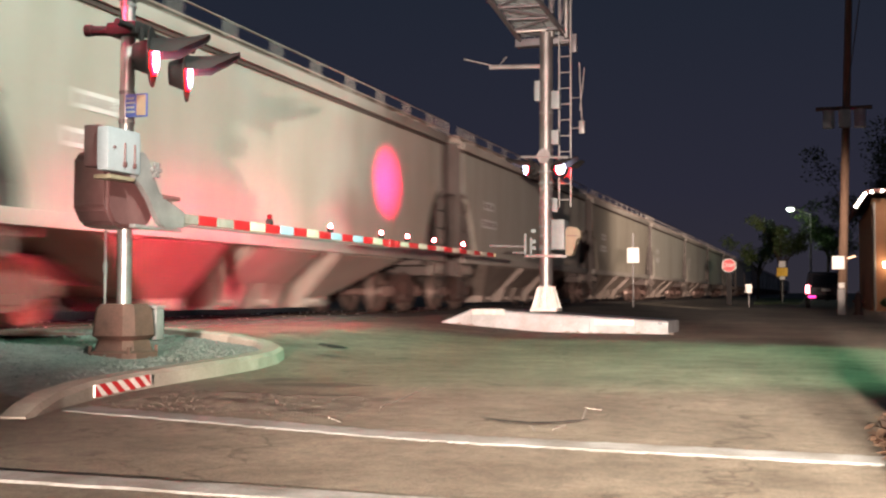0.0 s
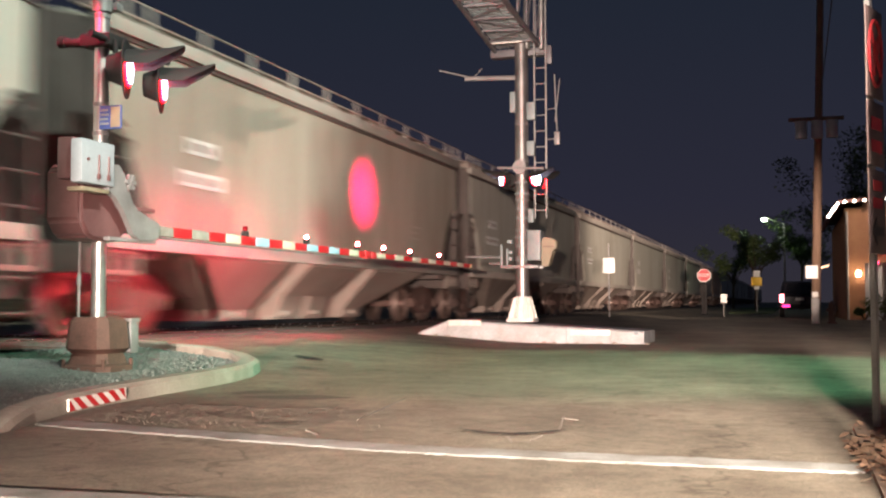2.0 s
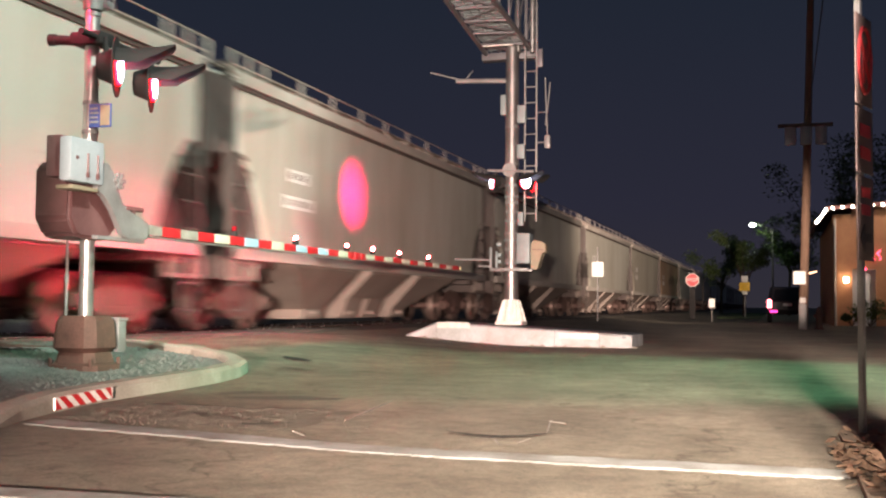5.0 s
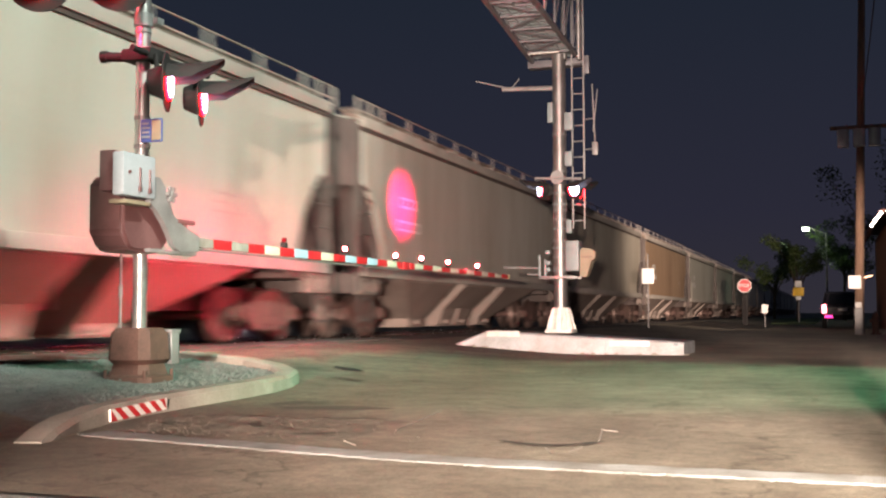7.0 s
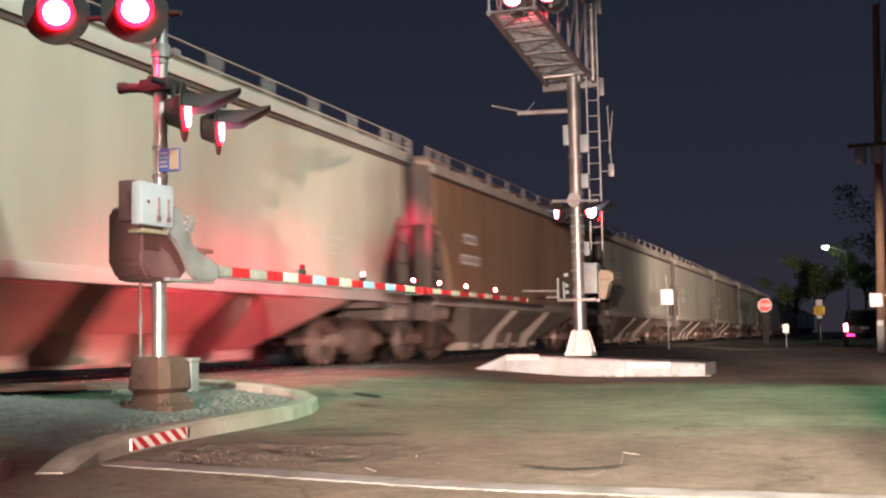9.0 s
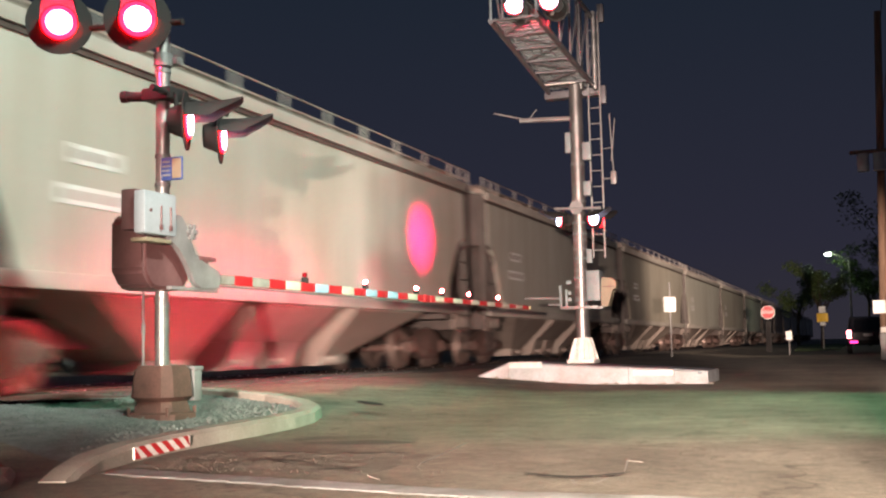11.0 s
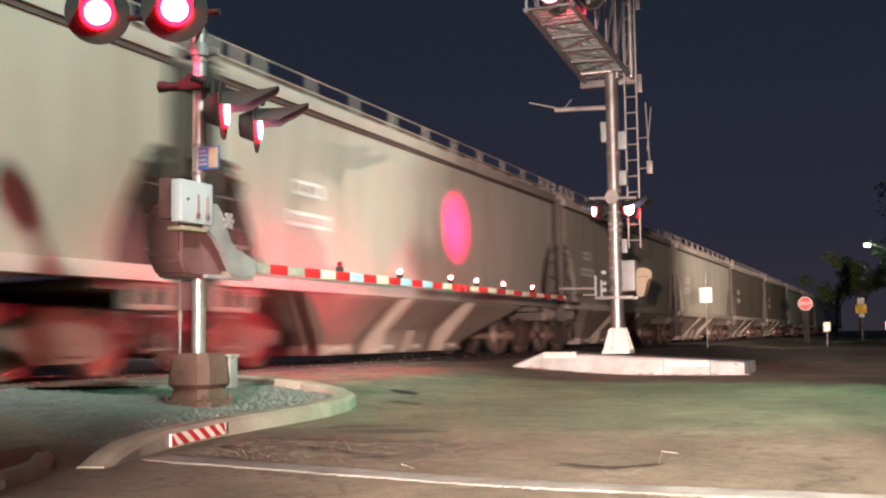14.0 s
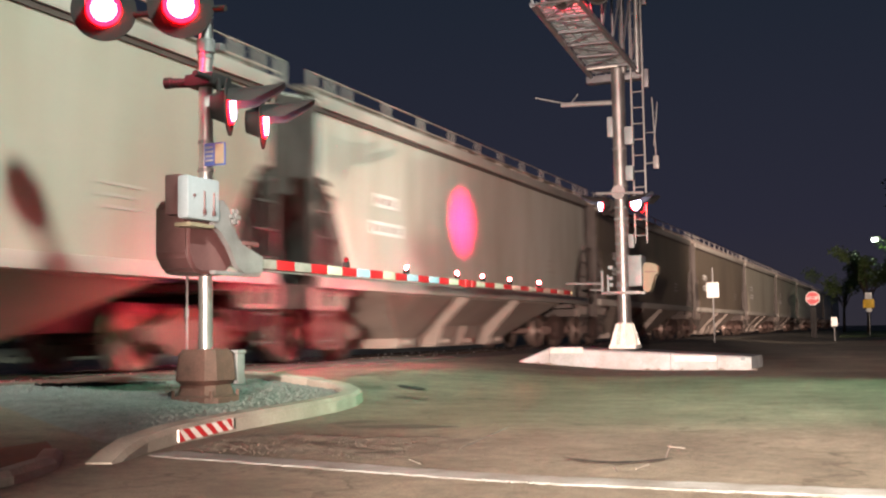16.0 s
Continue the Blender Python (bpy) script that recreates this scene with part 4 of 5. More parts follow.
def gate_arm(g):
    """Red and white sections, each a panel of its own, with lamps on top."""
    y, k = 8.72, 0
    widths = [0.34] + [0.335] * 16
    while y < 13.95:
        w = widths[min(k, 16)]
        y1 = min(y + w, 14.0)
        red = k % 2 == 1
        mat = M_RED_TAPE if red else (M_GREY_TAPE, M_GREY_TAPE, M_CREAM_TAPE, M_BLUE_TAPE, M_CREAM_TAPE, M_BLUE_TAPE, M_BLUE_TAPE, M_CREAM_TAPE)[(k // 2) % 8]
        h = 0.047 if y < 11.6 else 0.042
        bm = bm_box(NB(), (-5.625, y, 1.395 - h), (-5.575, y1 - 0.004, 1.395 + h), 0.006)
        part("arm_section", bm, mat, g, "red panel of the arm" if red else "pale panel of the arm")
        y, k = y1, k + 1
    part("arm_joint", bm_box(bm_box(NB(), (-5.64, 13.98, 1.34), (-5.56, 14.18, 1.44), 0.008), (-5.64, 14.22, 1.345), (-5.56, 14.38, 1.435), 0.008), M_RED_TAPE, g)
    y, k = 14.4, 0
    while y < 19.2:
        y1 = min(y + 0.40, 19.2)
        bm = bm_box(NB(), (-5.618, y, 1.362), (-5.582, y1 - 0.004, 1.434), 0.006)
        part("arm_section", bm, M_RED_TAPE if k % 2 else M_CREAM_TAPE, g, "red panel of the arm" if k % 2 else "pale panel of the arm")
        y, k = y1, k + 1
    for y in (19.22, 19.31):
        part("arm_tip", bm_box(NB(), (-5.61, y, 1.37), (-5.59, y + 0.05, 1.43), 0.005), M_YELLOW_TAPE, g)
    part("arm_stiffener", bm_box(NB(), (-5.63, 8.72, 1.322), (-5.60, 14.0, 1.34), 0.004), M_GALV_PAINT, g)
    bulb = mesh_of("bulb", bm_box(NB(), (-0.020, -0.020, 0.0), (0.020, 0.020, 0.044), 0.014), M_ARM_LAMP)
    dead = mesh_of("bulb", bm_box(NB(), (-0.026, -0.024, 0.0), (0.026, 0.024, 0.055), 0.018), M_LENS_OFF)
    base = mesh_of("lamp_base", bm_box(NB(), (-0.03, -0.035, -0.06), (0.03, 0.035, 0.0), 0.008), M_BLACK)
    for y, lit in ((10.53, False), (12.1, True), (13.75, True), (14.75, True), (15.92, True), (17.4, True)):
        b = shared("arm_lamp", base, g, Matrix.Translation((-5.6, y, 1.50)))
        b["label"] = "small red arm lamp, lit" if lit else "small red arm lamp, dark"
        shared("bulb", bulb if lit else dead, b, Matrix())


GATE = crossing_gate()
gate_arm(GATE)


def gate_lamps(g):
    # pair that faces the side street
    part("cross_arm", bm_rod(bm_rod(NB(), (-5.74, 7.95, 3.07), (-5.72, 9.15, 3.06), 0.03, seg=12), (-5.72, 8.62, 2.98), (-5.72, 8.62, 3.07), 0.028, seg=10), M_BLACK, g)
    part("arm_clamp", bm_box(NB(), (MX - 0.16, MY - 0.12, 3.01), (MX + 0.16, MY + 0.12, 3.13), 0.03), M_BLACK, g)
    part("arm_stub", bm_rod(bm_rod(NB(), (MX - 0.10, MY, 3.07), (MX - 0.36, MY - 0.06, 3.08), 0.045, seg=14), (MX - 0.34, MY - 0.06, 3.08), (MX - 0.40, MY - 0.07, 3.08), 0.055, seg=14), M_BLACK, g)
    lamp_head(g, facing(-5.56, 8.22, 2.80, 0.90, 0.43), True, core="violet")
    lamp_head(g, facing(-5.68, 8.97, 2.80, 0.90, 0.43), True, core="violet")
    for x, y in ((-5.66, 8.22), (-5.76, 8.97)):
        part("lamp_neck", bm_rod(NB(), (x, y, 2.82), (x - 0.02, y, 3.07), 0.024, seg=10), M_BLACK, g)
    # pair above, that faces the near road
    part("cross_arm", bm_rod(NB(), (-6.9, 8.20, 3.80), (-5.6, 8.22, 3.72), 0.03, seg=12), M_BLACK, g)
    lamp_head(g, facing(-6.83, 8.02, 3.81, 0.62, -0.80), True, backing=0.30)
    lamp_head(g, facing(-5.95, 8.02, 3.73, 0.62, -0.80), True, backing=0.30)
    # small notice on the mast
    p = part("notice_plate", bm_box(NB(), (-5.80, 8.175, 2.26), (-5.575, 8.190, 2.47), 0.004), M_SIGN_BLUE, g, "small blue notice plate")
    part("notice_panel", bm_box(NB(), (-5.68, 8.169, 2.275), (-5.585, 8.176, 2.455)), M_BELL, p)
    for k in range(4):
        part("notice_bar", bm_box(NB(), (-5.785, 8.169, 2.30 + 0.04 * k), (-5.70 - 0.01 * (k % 2), 8.176, 2.318 + 0.04 * k)), M_CABINET, p)


gate_lamps(GATE)


# ---- cantilever signal mast ----
CX, CY = -4.72, 19.75


def signal_cantilever():
    c = thing("signal_cantilever", Matrix(), "tall galvanised signal mast with an overhead walkway and red lamps", "signal mast")
    part("mast", bm_rod(NB(), (CX, CY, 0.38), (CX, CY, 5.6), 0.125, seg=28), M_GALV_OLD, c, "galvanised steel tube mast")
    bm = bm_rod(NB(), (CX, CY, 0.42), (CX, CY, 0.84), 0.19, 0.13, seg=8)
    bm_box(bm, (CX - 0.25, CY - 0.25, 0.36), (CX + 0.25, CY + 0.25, 0.43), 0.01)
    part("flared_foot", bm, M_WHITE_TAPE, c, "flared pale steel foot")
    for k in range(8):
        a = radians(22.5 + 45 * k)
        out, side = Vector((math.cos(a), math.sin(a), 0)), Vector((-math.sin(a), math.cos(a), 0)) * 0.022
        bm = NB()
        pts = [out * r + Vector((CX, CY, z)) for r, z in ((0.11, 0.43), (0.275, 0.43), (0.265, 0.48), (0.165, 0.82), (0.11, 0.82))]
        va, vb = [bm.verts.new(p + side) for p in pts], [bm.verts.new(p - side) for p in pts]
        bm.faces.new(va)
        bm.faces.new(vb[::-1])
        for i in range(5):
            bm.faces.new((va[i], vb[i], vb[(i + 1) % 5], va[(i + 1) % 5]))
        part("foot_gusset", bm, M_WHITE_TAPE, c)
    for z in (1.55, 1.75, 2.05, 2.45, 2.62, 3.35, 4.05):
        part("band", bm_rod(NB(), (CX, CY, z), (CX, CY, z + 0.04), 0.135, seg=24), M_GALV_PAINT, c)
    # lamp pair across the mast
    part("cross_arm", bm_rod(NB(), (CX - 0.42, CY - 0.2, 3.24), (CX + 0.46, CY - 0.2, 3.20), 0.028, seg=10), M_GALV_PAINT, c)
    part("arm_disc", bm_rod(NB(), (CX, CY - 0.22, 3.24), (CX, CY - 0.16, 3.24), 0.13, seg=20), M_GALV_PAINT, c)
    for s, z in ((-1, 3.03), (1, 3.01)):
        x = CX + s * 0.30
        lamp_head(c, facing(x, CY - 0.25, z, s * 0.90, -0.44) @ Matrix.Scale(0.8, 4), True, backing=0.17, core="blue")
        part("lamp_neck", bm_rod(NB(), (x - s * 0.06, CY - 0.2, z), (x - s * 0.06, CY - 0.2, 3.22), 0.022, seg=8), M_BLACK, c)
        lamp_head(c, facing(x, CY + 0.1, z, s * 0.5, 0.86), True, backing=0.17)
    # cabinet cluster and brackets
    part("cabinet", bm_box(NB(), (-4.58, 19.55, 1.50), (-4.33, 19.95, 2.06), 0.02), M_CABINET, c, "dull blue-grey steel cabinet")
    bm = NB()
    bm_prism(bm, [(-4.30, 1.40), (-4.20, 1.38), (-4.15, 1.44), (-4.10, 1.68), (-4.02, 1.72), (-4.02, 1.84), (-4.10, 1.90), (-4.26, 1.92), (-4.30, 1.86)], "y", 19.5, 19.72)
    bmesh.ops.bevel(bm, geom=list(bm.edges), offset=0.012, segments=2, affect="EDGES")
    box = part("bell_box", bm, M_BELL, c, "cream bell box with a hooked hood")
    part("seam", bm_box(NB(), (-4.27, 19.490, 1.74), (-4.06, 19.5, 1.755), 0.002), M_MECH, box)
    part("cage", bm_box(bm_box(NB(), (-5.08, 19.5, 1.36), (-4.36, 19.56, 1.41), 0.006), (-5.08, 19.9, 1.36), (-4.36, 19.96, 1.41), 0.006), M_GALV_PAINT, c)
    for x in (-5.06, -4.95):
        part("cage_post", bm_box(NB(), (x - 0.02, 19.5, 1.38), (x + 0.02, 19.54, 1.72 if x > -5 else 1.80), 0.004), M_CABINET, c)
    for k, (z, r) in enumerate(((1.50, 0.145), (1.92, 0.15), (2.28, 0.14), (2.74, 0.142), (2.95, 0.14))):
        part("dark_band", bm_rod(NB(), (CX, CY, z), (CX, CY, z + 0.03), r, seg=24), M_CABINET, c)
    for z in (1.50, 1.62, 1.82):
        part("fitting", bm_box(NB(), (CX - 0.25, 19.58, z), (CX - 0.16, 19.70, z + 0.07), 0.01), M_CABINET, c)
    part("arm_rest", bm_rod(bm_rod(NB(), (-5.06, 19.55, 1.56), (-5.75, 19.5, 1.58), 0.022, seg=8), (-5.06, 19.55, 1.44), (-5.30, 19.52, 1.45), 0.02, seg=8), M_GALV_PAINT, c)
    for z0, z1, x0, x1 in ((4.28, 4.66, -4.90, -4.80), (4.12, 4.45, -4.58, -4.42), (3.45, 3.72, -4.58, -4.44), (2.2, 2.45, -4.56, -4.46)):
        part("junction_box", bm_box(NB(), (x0, 19.55, z0), (x1, 19.66, z1), 0.01), M_CABINET, c)
    # ladder beside the mast
    for x in (-4.50, -4.28):
        part("ladder_rail", bm_box(NB(), (x - 0.014, 19.86, 2.3), (x + 0.014, 19.90, 7.0), 0.003), M_GALV_PAINT, c)
    for k in range(15):
        part("rung", bm_rod(NB(), (-4.50, 19.88, 2.45 + 0.3 * k), (-4.28, 19.88, 2.45 + 0.3 * k), 0.012, seg=6), M_GALV_PAINT, c)
    # whip brackets
    part("side_bracket", bm_rod(bm_rod(NB(), (CX, CY, 4.96), (-5.80, 19.65, 4.99), 0.045, seg=8), (-5.75, 19.65, 5.02), (-6.30, 19.6, 5.17), 0.014, seg=6), M_GALV_PAINT, c)
    part("bracket_stay", bm_rod(NB(), (-5.6, 19.65, 5.02), (-5.45, 19.6, 5.16), 0.01, seg=6), M_GALV_PAINT, c)
    bm = NB()
    bm_rod(bm, (-4.05, 19.8, 3.85), (-4.10, 19.8, 5.0), 0.012, seg=6)
    bm_rod(bm, (-4.09, 19.8, 4.1), (-4.0, 19.8, 4.9), 0.010, seg=6)
    bm_rod(bm, (-4.28, 19.86, 3.78), (-4.02, 19.8, 3.78), 0.014, seg=6)
    bm_rod(bm, (-4.28, 19.86, 4.35), (-4.06, 19.8, 4.35), 0.010, seg=6)
    bm_box(bm, (-4.10, 19.74, 3.66), (-4.0, 19.84, 3.9), 0.01)
    part("whip_antenna", bm, M_GALV_PAINT, c)
    # walkway truss over the road
    a0, a1 = Vector((-5.33, 20.15, 5.58)), Vector((-4.93, 15.3, 5.62))
    b0, b1 = Vector((-4.42, 20.30, 5.58)), Vector((-4.22, 15.3, 5.62))
    up = Vector((0, 0, 1.35))
    for p, q in ((a0, a1), (b0, b1), (a0 + up, a1 + up * 0.85), (b0 + up, b1 + up * 0.85)):
        part("chord", bm_rod(NB(), p, q, 0.045, seg=12), M_TRUSS, c)
    n = 6
    for k in range(n + 1):
        u = k / n
        p, q = a0.lerp(a1, u), b0.lerp(b1, u)
        h = up * (1 - 0.15 * u)
        part("cross_tie", bm_rod(NB(), p, q, 0.022, seg=8), M_TRUSS, c)
        for e in (p, q):
            part("upright", bm_rod(NB(), e, e + h, 0.022, seg=8), M_TRUSS, c)
        if k < n:
            u2 = (k + 1) / n
            p2, q2 = a0.lerp(a1, u2), b0.lerp(b1, u2)
            h2 = up * (1 - 0.15 * u2)
            part("diagonal", bm_rod(NB(), p, p2 + h2 if k % 2 else p2 + h2, 0.018, seg=6), M_TRUSS, c)
            part("diagonal", bm_rod(NB(), q + h, q2, 0.018, seg=6), M_TRUSS, c)
            part("floor_brace", bm_rod(NB(), p if k % 2 else q, q2 if k % 2 else p2, 0.018, seg=6), M_TRUSS, c)
    bm = NB()
    for k in range(30):
        u = (k + 0.5) / 30
        p, q = a0.lerp(a1, u), b0.lerp(b1, u)
        bm_box(bm, (p.x + 0.05, p.y - 0.05, 5.632), (q.x - 0.05, p.y + 0.05, 5.652))
    for j in range(5):
        v = (j + 0.5) / 5
        bm_rod(bm, a0.lerp(b0, v) + Vector((0, 0, 0.05)), a1.lerp(b1, v) + Vector((0, 0, 0.02)), 0.015, seg=4)
    part("walkway_grating", bm, M_CABINET, c, "steel walkway grating")
    part("end_plate", bm_box(NB(), (-5.42, 20.1, 5.46), (-4.36, 20.34, 5.60), 0.01), M_TRUSS, c)
    part("light_bar", bm_box(NB(), (-5.20, 19.35, 5.545), (-4.62, 19.40, 5.565), 0.005), M_WHITE_TAPE, c)
    for z in (5.3, 6.9):
        part("corner_plate", bm_box(NB(), (-4.36, 20.2, z), (-4.24, 20.3, z + 0.35), 0.01), M_TRUSS, c)
    part("king_post", bm_rod(NB(), (CX + 0.1, CY, 5.5), (CX + 0.1, CY, 7.3), 0.06, seg=14), M_GALV, c)
    part("king_post", bm_rod(NB(), (CX + 0.36, CY + 0.1, 5.5), (CX + 0.36, CY + 0.1, 7.0), 0.045, seg=14), M_GALV, c)
    for x, lit in ((-4.52, True), (-3.98, True)):
        lamp_head(c, facing(x, 15.15, 5.76, 0.45, -0.9) @ Matrix.Scale(0.8, 4), lit, backing=0.20, core="blue")
        lamp_head(c, facing(x, 15.55, 5.76, -0.3, 0.95), lit, backing=0.20)
        part("lamp_neck", bm_rod(bm_rod(NB(), (x, 15.34, 5.6), (x, 15.34, 6.4), 0.03, seg=8), (-4.6, 15.3, 6.38), (x, 15.34, 6.38), 0.025, seg=8), M_GALV_PAINT, c)


signal_cantilever()

# ---- signs, poles and the far street ----
def post_sign(name, x, y, z0, z1, w, material, label, tall=None, turn=0, post_r=0.03, bars=0, group=""):
    t = thing(name, pose(x, y, 0, 0, 0, turn), label, "sign", group)
    part("post", bm_rod(NB(), (0, 0.03, 0), (0, 0.03, tall or z1), post_r, seg=10), M_GALV_PAINT, t)
    p = part("plate", bm_box(NB(), (-w / 2, -0.012, z0), (w / 2, 0.0, z1), 0.005), material, t)
    for k in range(bars):
        h = (z1 - z0) / (bars * 2 + 1)
        part("bar", bm_box(NB(), (-w * 0.34, -0.018, z0 + h * (2 * k + 1)), (w * 0.34, -0.011, z0 + h * (2 * k + 2))), M_INK, p)
    return t


post_sign("parking_sign", -6.6, 42, 1.86, 2.44, 0.46, M_SIGN, "white rectangular sign on a thin steel post", 3.0)
t = post_sign("low_sign", -3.0, 55, 0.70, 1.13, 0.30, M_SIGN, "low white marker sign on a short post", 1.1)


def stop_sign(x, y):
    t = thing("stop_sign", pose(x, y, 0), "red and white octagonal stop sign on a dark post", "sign")
    part("post", bm_rod(NB(), (0, 0.04, 0), (0, 0.04, 2.0), 0.05, seg=10), M_BLACK, t)
    part("post_sleeve", bm_box(NB(), (-0.16, 0.02, 0.0), (0.16, 0.10, 1.8), 0.03), M_BLACK, t)
    def octagon(r, y0, y1):
        return bm_prism(NB(), [(r * math.cos(radians(22.5 + 45 * k)), 2.32 + r * math.sin(radians(22.5 + 45 * k))) for k in range(8)], "y", y0, y1)
    p = part("plate", octagon(0.42, -0.012, 0), M_SIGN, t)
    part("red_field", octagon(0.385, -0.018, -0.012), M_SIGN_RED, p)
    cu = bpy.data.curves.new("word", "FONT")
    cu.body, cu.size, cu.align_x, cu.align_y, cu.extrude = "STOP", 0.27, "CENTER", "CENTER", 0.003
    w = new("word", cu)
    dg = bpy.context.evaluated_depsgraph_get()
    me = bpy.data.meshes.new_from_object(w.evaluated_get(dg))
    bpy.data.objects.remove(w)
    me.materials.clear()
    me.materials.append(M_SIGN)
    shared("word", me, p, pose(0, -0.023, 2.32, 90))


stop_sign(-4.72, 66)


def warning_sign(x, y):
    t = thing("warning_sign", pose(x, y, 0), "yellow warning sign with white plates above and below", "sign")
    part("post", bm_rod(NB(), (0, 0.03, 0), (0, 0.03, 2.7), 0.035, seg=10), M_GALV_PAINT, t)
    part("upper_plate", bm_box(NB(), (-0.21, -0.012, 2.40), (0.21, 0, 2.82), 0.01), M_SIGN, t)
    part("yellow_plate", bm_box(NB(), (-0.34, -0.014, 1.82), (0.34, 0, 2.38), 0.05), M_SIGN_YEL, t)
    part("lower_plate", bm_box(NB(), (-0.17, -0.012, 1.58), (0.17, 0, 1.80), 0.01), M_SIGN, t)


warning_sign(-1.95, 75)


def utility_pole(x, y):
    t = thing("utility_pole", pose(x, y, 0), "weathered wooden utility pole with transformer and small signs", "utility pole")
    part("pole", bm_rod(NB(), (0, 0, -0.1), (0.35, 0, 11.5), 0.15, 0.11, seg=16), M_WOOD, t)
    part("cross_arm", bm_box(NB(), (-0.75, -0.2, 6.75), (1.0, -0.08, 6.87), 0.01), M_WOOD, t)
    for dx in (-0.35, 0.15, 0.62):
        part("transformer", bm_rod(NB(), (dx, -0.3, 6.15), (dx, -0.3, 6.72), 0.19, seg=18), M_GREYBOX, t, "grey transformer can")
    part("sign_plate", bm_box(NB(), (-0.29, -0.20, 1.50), (0.10, -0.17, 1.93), 0.02), M_SIGN, t, "white square sign plate")
    part("marker_plate", bm_box(NB(), (-0.10, -0.18, 0.88), (0.10, -0.155, 1.06), 0.02), M_SIGN, t, "small white marker plate")
    part("guard", bm_box(NB(), (-0.13, -0.185, 0.0), (0.13, -0.15, 0.86), 0.02), M_GALV_PAINT, t)
    part("side_lamp", bm_rod(NB(), (0.20, -0.1, 1.86), (0.45, -0.1, 1.93), 0.025, seg=8), glow("warm_side_lamp", (1.0, 0.6, 0.35), 3), t)


utility_pole(0.87, 38)


def cable(name, a, b, sag):
    bm = NB()
    a, b = Vector(a), Vector(b)
    pts = [a.lerp(b, k / 16) - Vector((0, 0, sag * 4 * (k / 16) * (1 - k / 16))) for k in range(17)]
    ring = [Vector((0.012 * math.cos(math.pi * j / 3), 0, 0.012 * math.sin(math.pi * j / 3))) for j in range(6)]
    rows = [[bm.verts.new(p + r) for r in ring] for p in pts]
    for p, q in zip(rows, rows[1:]):
        for j in range(6):
            bm.faces.new((p[j], p[(j + 1) % 6], q[(j + 1) % 6], q[j]))
    tagged(part(name, bm, M_BLACK), "thin dark overhead cable between poles", "cable")


cable("overhead_cable", (1.3, 38, 11.2), (0.75, 5.3, 10.0), 0.8)
cable("overhead_cable", (1.0, 38, 6.8), (0.75, 5.3, 7.0), 0.6)


def hydrant(x, y):
    t = thing("fire_hydrant", pose(x, y, 0), "small dull iron fire hydrant on the verge", "hydrant")
    part("barrel", bm_rod(bm_rod(NB(), (0, 0, 0), (0, 0, 0.05), 0.17, seg=16), (0, 0, 0.05), (0, 0, 0.58), 0.11, seg=16), M_CAST, t)
    part("bonnet", bm_rod(bm_rod(NB(), (0, 0, 0.58), (0, 0, 0.72), 0.13, 0.06, seg=16), (0, 0, 0.72), (0, 0, 0.78), 0.03, seg=8), M_CAST, t)
    part("outlet", bm_rod(NB(), (-0.18, 0, 0.45), (0.18, 0, 0.45), 0.055, seg=12), M_CAST, t)


hydrant(1.4, 38.5)


def street_lamp(x, y):
    t = thing("street_lamp", pose(x, y, 0), "tall steel street lamp with a bright greenish-white head", "street lamp")
    part("pole", bm_rod(NB(), (0, 0, 0), (0, 0, 7.7), 0.11, 0.07, seg=14), M_GALV_PAINT, t)
    part("arm", bm_rod(NB(), (0, 0, 7.6), (-1.4, 0, 8.15), 0.05, 0.04, seg=10), M_GALV_PAINT, t)
    head = part("head", bm_box(NB(), (-2.0, -0.18, 8.12), (-1.35, 0.18, 8.30), 0.05), M_GALV_PAINT, t)
    part("lens", bm_rod(NB(), (-1.68, 0, 7.93), (-1.68, 0, 8.12), 0.22, 0.28, seg=18), glow("lit_street_lamp_glass", (0.85, 1.0, 0.86), 30), head, "glowing lamp glass")


street_lamp(-0.2, 100)
lamp("far_street_lamp", "POINT", (-1.9, 99.6, 7.75), (0, 0, 0), 150, (0.80, 1.0, 0.60), 0.25)


def leaf_mesh(rng, n, centres, size):
    verts, faces = [], []
    for _ in range(n):
        c, r = rng.choice(centres)
        d = Vector((rng.gauss(0, 1), rng.gauss(0, 1), rng.gauss(0, 1))).normalized() * r * rng.uniform(0.35, 1.08)
        p = c + Vector((d.x, d.y, d.z * 0.75))
        u = Vector((rng.gauss(0, 1), rng.gauss(0, 1), rng.gauss(0, 0.6))).normalized()
        v = u.cross(Vector((rng.gauss(0, 1), rng.gauss(0, 1), rng.gauss(0, 1)))).normalized()
        s = size * rng.uniform(0.6, 1.4)
        k = len(verts)
        verts += [p - u * s, p + v * s * 0.45, p + u * s, p - v * s * 0.45]
        faces.append((k, k + 1, k + 2, k + 3))
    return verts, faces


M_BARK = surface("dark_bark", (0.09, 0.065, 0.045), 0.9, 0, (0.04, 0.03, 0.022), 5, 30, 0.5, 0.9, stretch=(3, 3, 0.6))
M_LEAF = surface("dark_green_leaves", (0.075, 0.12, 0.03), 0.6, 0, (0.035, 0.06, 0.015), 1.5, 20, 0.0, 0.9)


